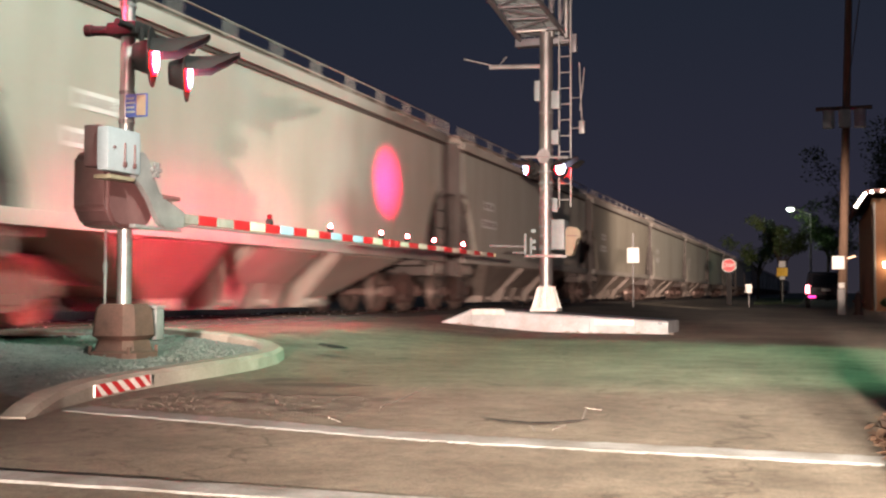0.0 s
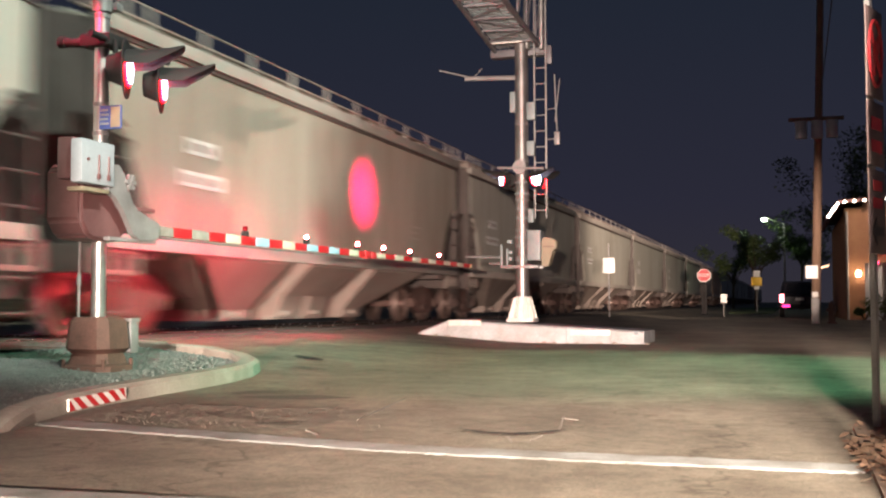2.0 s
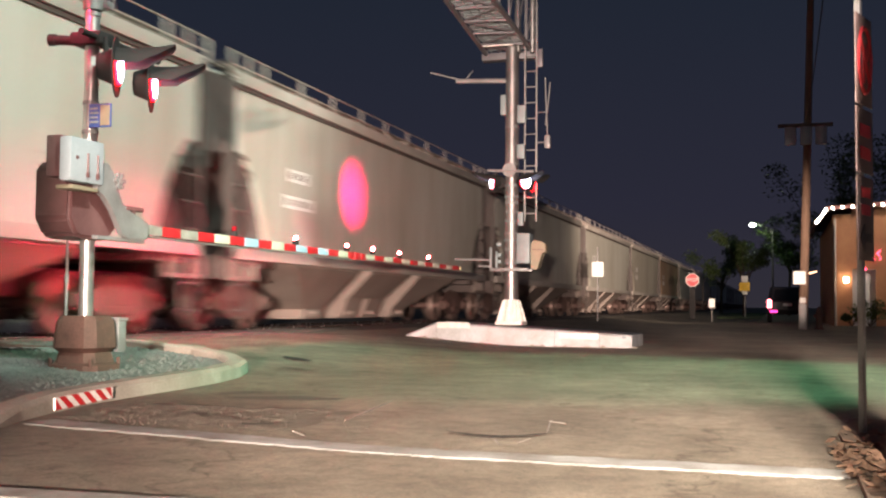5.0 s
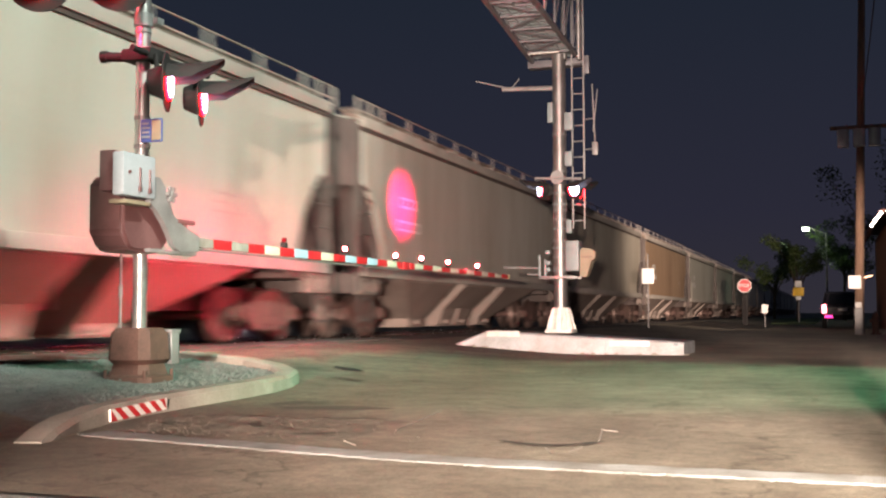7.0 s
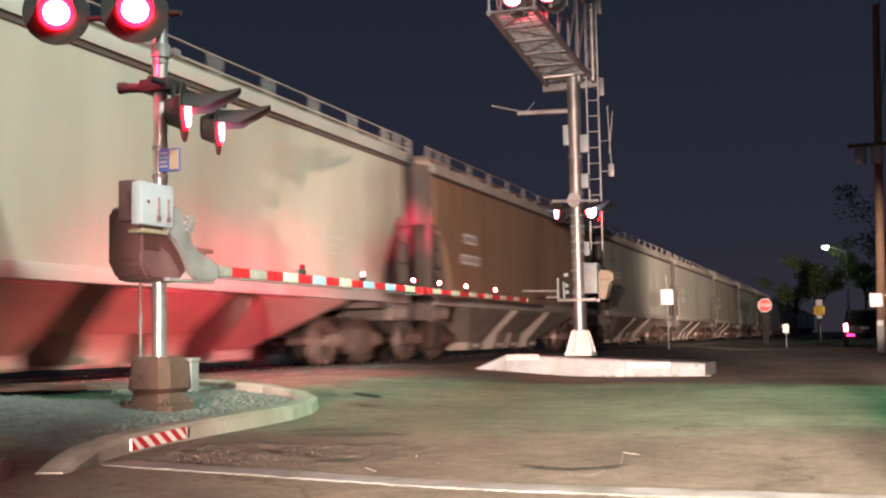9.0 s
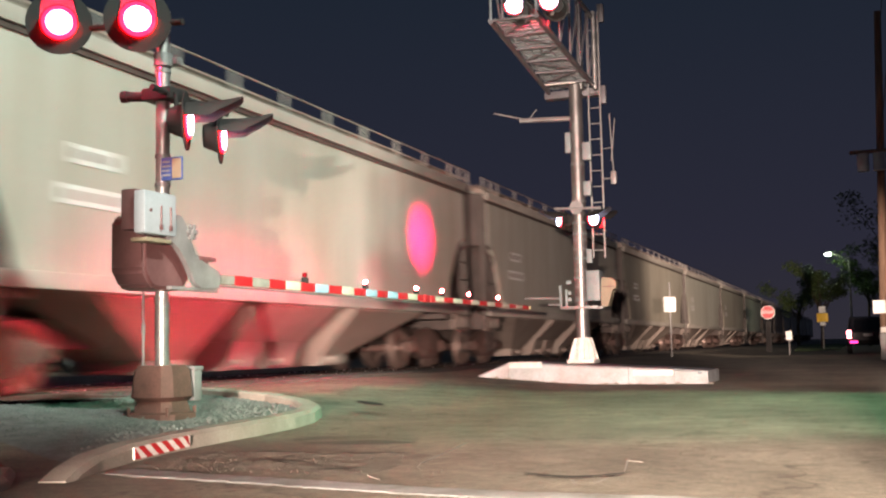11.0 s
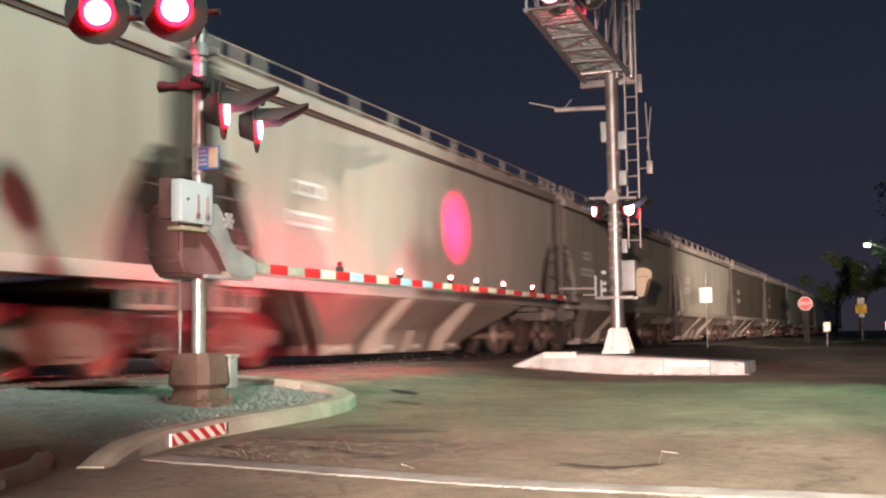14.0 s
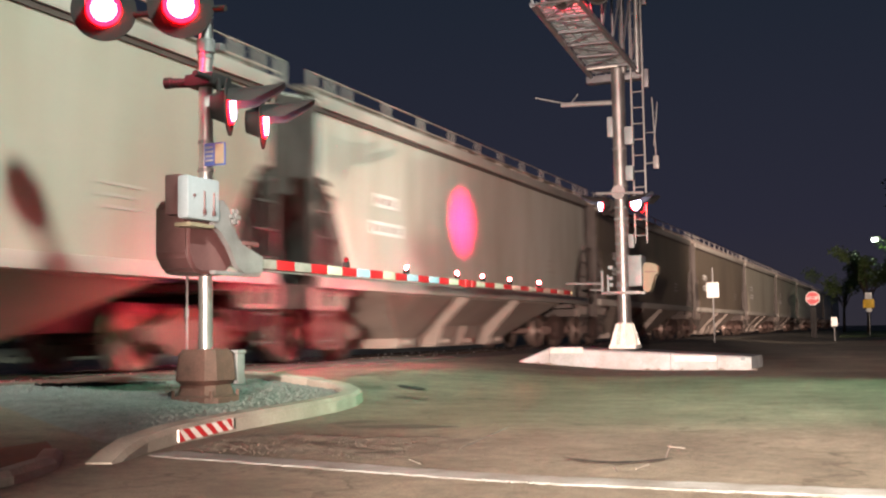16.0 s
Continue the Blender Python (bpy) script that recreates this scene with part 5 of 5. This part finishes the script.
def tree(x, y, height, spread, seed, leaves, label):
    rng = random.Random(seed)
    t = thing("tree", pose(x, y, 0), label, "tree", "street trees")
    bm = NB()
    bm_rod(bm, (0, 0, -0.1), (0.1, 0, height * 0.45), 0.16, 0.10, seg=10)
    centres = []
    for k in range(9):
        a = rng.uniform(0, 6.28)
        base = Vector((0.1, 0, height * rng.uniform(0.28, 0.45)))
        tip = Vector((spread * rng.uniform(0.3, 0.95) * math.cos(a), spread * rng.uniform(0.3, 0.95) * math.sin(a), height * rng.uniform(0.5, 0.95)))
        mid = base.lerp(tip, 0.5) + Vector((rng.uniform(-0.2, 0.2), rng.uniform(-0.2, 0.2), 0.25))
        bm_rod(bm, base, mid, 0.07, 0.045, seg=7)
        bm_rod(bm, mid, tip, 0.045, 0.015, seg=7)
        for q in (mid, tip, mid.lerp(tip, 0.6)):
            centres.append((q + Vector((rng.uniform(-0.4, 0.4), rng.uniform(-0.4, 0.4), rng.uniform(-0.2, 0.4))), spread * rng.uniform(0.16, 0.34)))
    part("trunk", bm, M_BARK, t)
    verts, faces = leaf_mesh(rng, leaves, centres, 0.13)
    me = bpy.data.meshes.new("crown")
    me.from_pydata(verts, [], faces)
    me.materials.append(M_LEAF)
    shared("crown", me, t, Matrix())


tree(-2.6, 97, 7.6, 3.0, 3, 3800, "leafy street tree lit green by the street lamp")
tree(1.2, 104, 9.5, 3.6, 5, 4200, "tall dark leafy tree beyond the street lamp")
tree(4.6, 88, 13.5, 5.0, 8, 5200, "tall dark tree behind the brick building")
tree(-5.5, 118, 8.0, 3.4, 11, 3200, "dark leafy tree at the far end of the street")
tree(9.5, 76, 14.0, 5.5, 13, 4500, "tall dark tree behind the brick building")


def verge():
    bm = NB()
    bm_prism(bm, [(-3.6, 72), (-0.9, 72), (-0.9, 140), (-6.5, 140)], "z", -0.05, 0.06)
    tagged(part("grass_verge", bm, surface("dark_grass", (0.06, 0.10, 0.03), 0.95, 0, (0.03, 0.05, 0.018), 2, 30, 0.8, 0.9)), "dark grass verge beside the street", "grass", kind="structure")


verge()


def suv(x, y, turn=0, waiting=False):
    """A dark car seen from behind, its brake lamps lit."""
    t = thing("suv", pose(x, y, gz(x, y), 0, 0, turn), "dark car waiting beyond the tracks with headlamps lit" if waiting
              else "dark sport utility car standing with red tail lamps lit", "car")
    paint = surface("dark_car_paint", (0.014, 0.015, 0.021), 0.5, 0, (0.02, 0.02, 0.03), 2, 60, 0.0, 0.6)
    glass = plain("dark_car_glass", (0.012, 0.013, 0.016), 0.22)
    bm = NB()
    sec = [(0.0, 0.42), (0.0, 0.98), (0.10, 1.04), (0.42, 1.66), (0.62, 1.72), (2.5, 1.70), (3.15, 1.12), (4.3, 0.98), (4.5, 0.80), (4.52, 0.42)]
    rings = []
    for u in (-0.92, -0.86, 0.86, 0.92):
        edge = abs(u) > 0.9
        rings.append([bm.verts.new((u * (0.86 if z > 1.2 else 1.0), yy + (0.06 if edge and yy < 1 else 0), z - (0.05 if edge and z > 0.6 else 0))) for yy, z in sec])
    for p, q in zip(rings, rings[1:]):
        for i in range(len(sec)):
            j = (i + 1) % len(sec)
            bm.faces.new((p[i], p[j], q[j], q[i]))
    bm.faces.new(rings[0])
    bm.faces.new(rings[-1][::-1])
    part("body", bm, paint, t, "dark glossy bodywork")
    w = part("rear_window", bm_prism(NB(), [(-0.66, -0.27), (0.66, -0.27), (0.56, 0.27), (-0.56, 0.27)], "y", -0.012, 0.012), glass, t)
    w.matrix_basis = pose(0, 0.235, 1.34, -27.5)
    part("bumper", bm_box(NB(), (-0.90, -0.08, 0.40), (0.90, 0.08, 0.62), 0.04), M_BLACK, t)
    on = glow("lit_tail_lamp", (1.0, 0.22, 0.25), 9)
    part("tail_lamp", bm_box(NB(), (-0.92, -0.03, 0.70), (-0.72, 0.03, 1.10), 0.03), on, t, "bright red tail lamp")
    part("tail_lamp", bm_box(NB(), (0.72, -0.03, 0.80), (0.92, 0.03, 1.10), 0.03), plain("dull_tail_lamp", (0.3, 0.02, 0.02), 0.3), t)
    part("reflector", bm_box(NB(), (-0.80, -0.09, 0.48), (-0.45, -0.075, 0.60), 0.01), glow("pink_lower_lamp", (1.0, 0.05, 0.35), 2.5), t)
    part("plate", bm_box(NB(), (-0.2, -0.02, 0.80), (0.2, 0.0, 0.93), 0.01), M_SIGN, t, "pale plate with a plain bar")
    part("roof_rail", bm_box(NB(), (-0.72, 0.7, 1.72), (-0.68, 2.4, 1.77), 0.01), M_BLACK, t)
    if waiting:
        beam = glow("lit_headlamp", (0.85, 0.92, 1.0), 160)
        for sx in (-0.68, 0.68):
            part("headlamp", bm_box(NB(), (sx - 0.13, 4.46, 0.66), (sx + 0.13, 4.53, 0.80), 0.03), beam, t, "bright white headlamp")
    wheel = mesh_of("wheel", bm_rod(NB(), (-0.11, 0, 0), (0.11, 0, 0), 0.35, seg=24), M_BLACK)
    rim = mesh_of("rim", bm_rod(NB(), (-0.12, 0, 0), (0.12, 0, 0), 0.22, seg=16), M_GALV_PAINT)
    for sx in (-0.82, 0.82):
        for yy in (0.85, 3.6):
            w = shared("wheel", wheel, t, Matrix.Translation((sx, yy, 0.35)))
            shared("rim", rim, w, Matrix())


suv(0.55, 54)
suv(-23.5, 24.9, -90, True)
suv(-23.5, 33.2, -90, True)


def brick_building():
    b = thing("brick_building", Matrix(), "brown brick building with bulbs strung along its eave", "building")
    brick = surface("brown_brick", (0.33, 0.17, 0.09), 0.85, 0, (0.22, 0.10, 0.055), 1.2, 25, 0.3, 0.9)
    x0, x1, y0, y1 = 2.25, 13.0, 47.0, 60.0
    part("wall", bm_box(NB(), (x0, y0 + 0.3, 0), (x0 + 0.3, y1, 4.4)), brick, b)
    # front wall in piers about its openings
    for a, c, z0, z1 in ((x0, 3.0, 0, 4.55), (3.0, 3.9, 2.3, 4.75), (3.9, 4.6, 0, 4.9), (4.6, 6.4, 2.6, 5.0), (4.6, 6.4, 0, 0.8), (6.4, x1, 0, 5.0)):
        part("wall", bm_box(NB(), (a, y0, z0), (c, y0 + 0.3, z1)), brick, b)
    part("wall", bm_box(NB(), (x0 + 0.3, y1 - 0.3, 0), (x1, y1, 4.4)), brick, b)
    part("wall", bm_box(NB(), (x1 - 0.3, y0 + 0.3, 0), (x1, y1 - 0.3, 4.4)), brick, b)
    part("door", bm_box(NB(), (3.0, y0 + 0.16, 0), (3.9, y0 + 0.24, 2.3), 0.01), M_GREYBOX, b, "pale lit door")
    win = part("window", bm_box(NB(), (4.6, y0 + 0.18, 0.8), (6.4, y0 + 0.22, 2.6)), plain("dark_pane", (0.02, 0.02, 0.025), 0.1), b)
    part("mullion", bm_box(NB(), (5.47, y0 + 0.12, 0.8), (5.53, y0 + 0.18, 2.6)), M_GREYBOX, win)
    bm = bm_prism(NB(), [(x0 - 0.6, 4.15), (x0 - 0.2, 4.72), (x1 + 0.3, 5.45), (x1 + 0.3, 5.6), (x0 - 0.25, 4.86), (x0 - 0.7, 4.22)], "y", y0 - 0.45, y1 + 0.3)
    part("roof", bm, M_MECH, b, "dark sloping roof")
    bulb = mesh_of("bulb", bm_rod(NB(), (0, 0, -0.05), (0, 0, 0.05), 0.05, 0.04, seg=8), glow("warm_string_bulb", (1.0, 0.86, 0.68), 28))
    for k in range(5):
        u = k / 4
        shared("bulb", bulb, b, Matrix.Translation((x0 - 0.62 + 0.36 * u, y0 - 0.52, 4.2 + 0.5 * u)))
    for k in range(14):
        shared("bulb", bulb, b, Matrix.Translation((2.25 + 0.38 * k, y0 - 0.52, 4.77 + 0.024 * k)))
    part("eave_tube", bm_rod(NB(), (x0 - 0.64, y0 - 0.5, 4.16), (x0 - 0.22, y0 - 0.5, 4.74), 0.05, seg=8), glow("warm_eave_tube", (1.0, 0.86, 0.68), 8), b)
    part("wall_lamp", bm_rod(NB(), (2.75, y0 - 0.16, 1.75), (2.75, y0 - 0.16, 1.98), 0.09, seg=12), glow("warm_wall_lamp", (1.0, 0.72, 0.45), 26), b, "glowing warm wall lamp")
    part("downpipe", bm_rod(NB(), (2.34, y0 - 0.07, 0), (2.34, y0 - 0.07, 4.4), 0.05, seg=8), M_GALV_PAINT, b)
    rng = random.Random(2)
    red = glow("red_neon_tube", (1.0, 0.06, 0.14), 7)
    for k in range(9):
        x, z = 3.35 + rng.uniform(0, 0.75), 2.35 + rng.uniform(0, 0.75)
        part("neon_stroke", bm_rod(NB(), (x, y0 - 0.14, z), (x + rng.uniform(-0.16, 0.16), y0 - 0.14, z + rng.uniform(-0.18, 0.18)), 0.022, seg=6), red, b, "red neon stroke")


brick_building()
lamp("wall_lamp_glow", "POINT", (2.75, 46.3, 1.9), (0, 0, 0), 12, (1.0, 0.62, 0.35), 0.1)


def bush(x, y, r, seed):
    rng = random.Random(seed)
    t = thing("bush", pose(x, y, 0), "dark shrub in front of the brick building", "bush", "shrubs")
    bm = NB()
    cs = []
    for k in range(7):
        a = rng.uniform(0, 6.28)
        tip = Vector((r * 0.7 * math.cos(a), r * 0.7 * math.sin(a), r * rng.uniform(0.6, 1.3)))
        bm_rod(bm, (0, 0, 0), tip, 0.02, 0.008, seg=5)
        cs.append((tip, r * 0.4))
    part("stems", bm, M_BARK, t)
    verts, faces = leaf_mesh(rng, 700, cs, 0.06)
    me = bpy.data.meshes.new("leaves")
    me.from_pydata(verts, [], faces)
    me.materials.append(M_LEAF)
    shared("leaves", me, t, Matrix())


bush(3.55, 45.6, 0.75, 1)
bush(2.9, 46.0, 0.4, 2)

# ---- near pole and parking signs ----
def near_pole():
    t = thing("utility_pole", pose(0.62, 5.27, 0), "rough brown wooden utility pole standing in a leafy verge", "utility pole")
    bm = NB()
    rows = []
    for k in range(26):
        z = -0.1 + k * 0.42
        r = 0.155 - 0.0035 * k
        rows.append([bm.verts.new((r * (1 + 0.04 * noise.noise(Vector((math.cos(a) * 2, math.sin(a) * 2, z)))) * math.cos(a) + 0.008 * k,
                                   r * (1 + 0.04 * noise.noise(Vector((math.cos(a) * 2, math.sin(a) * 2, z + 9)))) * math.sin(a), z)) for a in [2 * math.pi * j / 18 for j in range(18)]])
    for p, q in zip(rows, rows[1:]):
        for i in range(18):
            bm.faces.new((p[i], p[(i + 1) % 18], q[(i + 1) % 18], q[i]))
    bm.faces.new(rows[-1])
    part("pole", bm, M_WOOD, t)
    part("pole_band", bm_rod(NB(), (0.04, 0, 2.35), (0.04, 0, 2.50), 0.165, seg=18), M_GALV_PAINT, t)


near_pole()


def no_parking_post():
    t = thing("parking_sign", pose(0.49, 6.6, 0, 0, 0, 69), "three faded parking signs, darkened as backlit, stacked on a steel post", "sign")
    part("post", bm_box(NB(), (-0.025, 0.006, -0.1), (0.025, 0.04, 2.5), 0.006), M_GALV_PAINT, t)
    for z0, z1, kind in ((1.88, 2.40, 0), (1.49, 1.86, 1), (0.99, 1.47, 2)):
        p = part("plate", bm_box(NB(), (-0.15, -0.008, z0), (0.15, 0.0, z1), 0.004), M_SIGN_OLD, t, "faded sign plate, darkened as backlit")
        zc = (z0 + z1) / 2
        if kind == 0:
            for k in range(20):
                a, c = radians(18 * k), radians(18 * (k + 1))
                part("ring", bm_rod(NB(), (0.115 * math.cos(a), -0.011, zc + 0.19 * math.sin(a)), (0.115 * math.cos(c), -0.011, zc + 0.19 * math.sin(c)), 0.012, seg=5), M_SIGN_RED, p)
            part("arrow", bm_prism(NB(), [(-0.03, zc - 0.13), (0.0, zc - 0.13), (0.0, zc + 0.03), (0.05, zc + 0.03), (0.05, zc + 0.0), (0.09, zc + 0.055), (0.05, zc + 0.11), (0.05, zc + 0.075), (-0.03, zc + 0.075)], "y", -0.014, -0.007), M_SIGN_RED, p)
            part("slash", bm_rod(NB(), (-0.08, -0.013, zc + 0.12), (0.08, -0.013, zc - 0.12), 0.010, seg=5), M_SIGN_RED, p)
        elif kind == 1:
            for k in range(2):
                part("bar", bm_box(NB(), (-0.09, -0.012, z0 + 0.08 + 0.13 * k), (0.09, -0.007, z0 + 0.15 + 0.13 * k)), M_SIGN_RED, p)
        else:
            for k in range(2):
                part("bar", bm_box(NB(), (-0.08, -0.012, z0 + 0.26 + 0.10 * k), (0.08, -0.007, z0 + 0.32 + 0.10 * k)), M_SIGN_RED, p)
            part("arrow", bm_prism(NB(), [(-0.11, zc - 0.11), (-0.03, zc - 0.03), (-0.03, zc - 0.085), (0.09, zc - 0.085), (0.09, zc - 0.135), (-0.03, zc - 0.135), (-0.03, zc - 0.19)], "y", -0.013, -0.007), M_INK, p)


no_parking_post()


def steel_pole():
    t = thing("steel_pole", pose(0.56, 2.6, 0), "tall plain galvanised steel pole at the edge of the road", "pole")
    part("tube", bm_rod(NB(), (0, 0, -0.1), (0, 0, 7.7), 0.065, 0.05, seg=16), M_GALV_PAINT, t)
    part("base_plate", bm_box(NB(), (-0.13, -0.13, -0.02), (0.13, 0.13, 0.025), 0.006), M_GALV_PAINT, t)
    part("cap", bm_rod(NB(), (0, 0, 7.7), (0, 0, 7.74), 0.055, 0.03, seg=16), M_GALV_PAINT, t)


steel_pole()


def leaf_litter():
    rng = random.Random(21)
    verts, faces = [], []
    for _ in range(1100):
        x, y = rng.gauss(0.55, 0.17), rng.gauss(5.45, 0.45)
        if x < 0.27 or math.hypot(x - 0.62, y - 5.27) < 0.14:
            continue
        z = gz(x, y) + 0.01 + rng.uniform(0, 0.06) * smooth01((x - 0.25) / 0.3)
        a, s = rng.uniform(0, 6.28), rng.uniform(0.02, 0.05)
        u = Vector((math.cos(a), math.sin(a), rng.uniform(-0.5, 0.5))) * s
        v = Vector((-math.sin(a), math.cos(a), rng.uniform(-0.6, 0.6))) * s * 0.5
        p = Vector((x, y, z))
        k = len(verts)
        verts += [p - u, p + v, p + u, p - v]
        faces.append((k, k + 1, k + 2, k + 3))
    me = bpy.data.meshes.new("leaf_litter")
    me.from_pydata(verts, [], faces)
    me.materials.append(surface("dry_leaves", (0.24, 0.15, 0.095), 0.8, 0, (0.11, 0.065, 0.04), 14, 60, 0.0, 0.9))
    tagged(new("leaf_litter", me), "dry brown leaves heaped round the pole", "leaf litter", kind="stuff")
    bm = NB()
    bm_prism(bm, [(0.32, 4.2), (3.2, 4.2), (3.2, 7.4), (0.45, 7.4), (0.34, 6.6)], "z", -0.05, 0.02)
    tagged(part("dirt_verge", bm, surface("bare_dirt", (0.17, 0.125, 0.09), 0.95, 0, (0.09, 0.065, 0.045), 4, 50, 0.8, 0.9)), "bare dirt verge round the pole", "verge", kind="structure")


leaf_litter()

# a made-up dark backdrop beyond the tracks keeps the view under the cars dark
tagged(part("wall_far", bm_box(NB(), (-46.3, -60, 0), (-46, 300, 3.2)), surface("backdrop_dark_blocks", (0.06, 0.05, 0.045), 0.9, 0, (0.035, 0.03, 0.027), 0.8, 20, 0.3, 0.9)),
       "low dark backdrop added beyond the tracks", "wall", kind="structure")

# the signal lamps' own beams, and one red fill added for the car ends
lamp("flasher_beam_train", "SPOT", (-5.32, 19.72, 3.05), (-8.6, 21.4, 3.05), 7200, (1.0, 0.0, 0.10), 0.06, 26.5, 1.0)
lamp("flasher_beam_mast", "SPOT", (-6.35, 8.45, 3.72), (-9.2, 8.6, 0.0), 150, (1.0, 0.02, 0.08), 0.12, 46, 1.0)
# added red fill, not along any lens, to tint the gaps between cars
lamp("flasher_beam_end", "SPOT", (-6.9, 7.1, 3.8), (-9.2, 10.2, 2.2), 22, (1.0, 0.0, 0.05), 0.12, 72, 0.9)
lamp("flasher_spill", "SPOT", (-6.05, 7.65, 3.50), (-5.82, 8.9, 2.2), 90, (1.0, 0.02, 0.09), 0.1, 78, 0.7)
for y in (12.1, 13.75, 15.92):
    lamp("arm_lamp_spill", "SPOT", (-5.75, y, 1.56), (-9.4, y - 0.3, 0.3), 560, (1.0, 0.04, 0.11), 0.05, 96, 1.0)
for y, aim, watts in ((12.1, 12.3, 230), (12.15, 13.9, 230), (15.92, 18.7, 420)):
    lamp("arm_lamp_beam", "SPOT", (-5.72, y, 1.55), (-8.6, aim, 1.95), watts, (1.0, 0.02, 0.13), 0.05, 20, 1.0)


# ---- what moves ----
def motions():
    for c, k in CARS:
        y = car_place(k)
        walk(c, [(t, pose(TRACK_X, y - SPEED * t, 0)) for t in (0.0, 4.0, 8.0, 12.0, 16.0)])
    # wheelsets turn as they roll; alike wheelsets of all cars share one action
    turn = math.degrees(SPEED / 0.455 / FPS)
    first = [o for o in CARS[0][0].children if o.name.startswith("wheelset")]
    made = {}
    for w in first:
        p = w.matrix_basis.translation.copy()
        walk(w, [(k / FPS, pose(p.x, p.y, p.z, turn * k)) for k in range(int(16 * FPS) + 1)])
        made[round(p.y, 2)] = w.animation_data
    for c, k in CARS[1:]:
        for o in c.children:
            if o.name.startswith("wheelset"):
                src = made[round(o.matrix_basis.translation.y, 2)]
                o.rotation_mode = "QUATERNION"
                o.animation_data_create().action = src.action
                o.animation_data.action_slot = src.action_slot


motions()
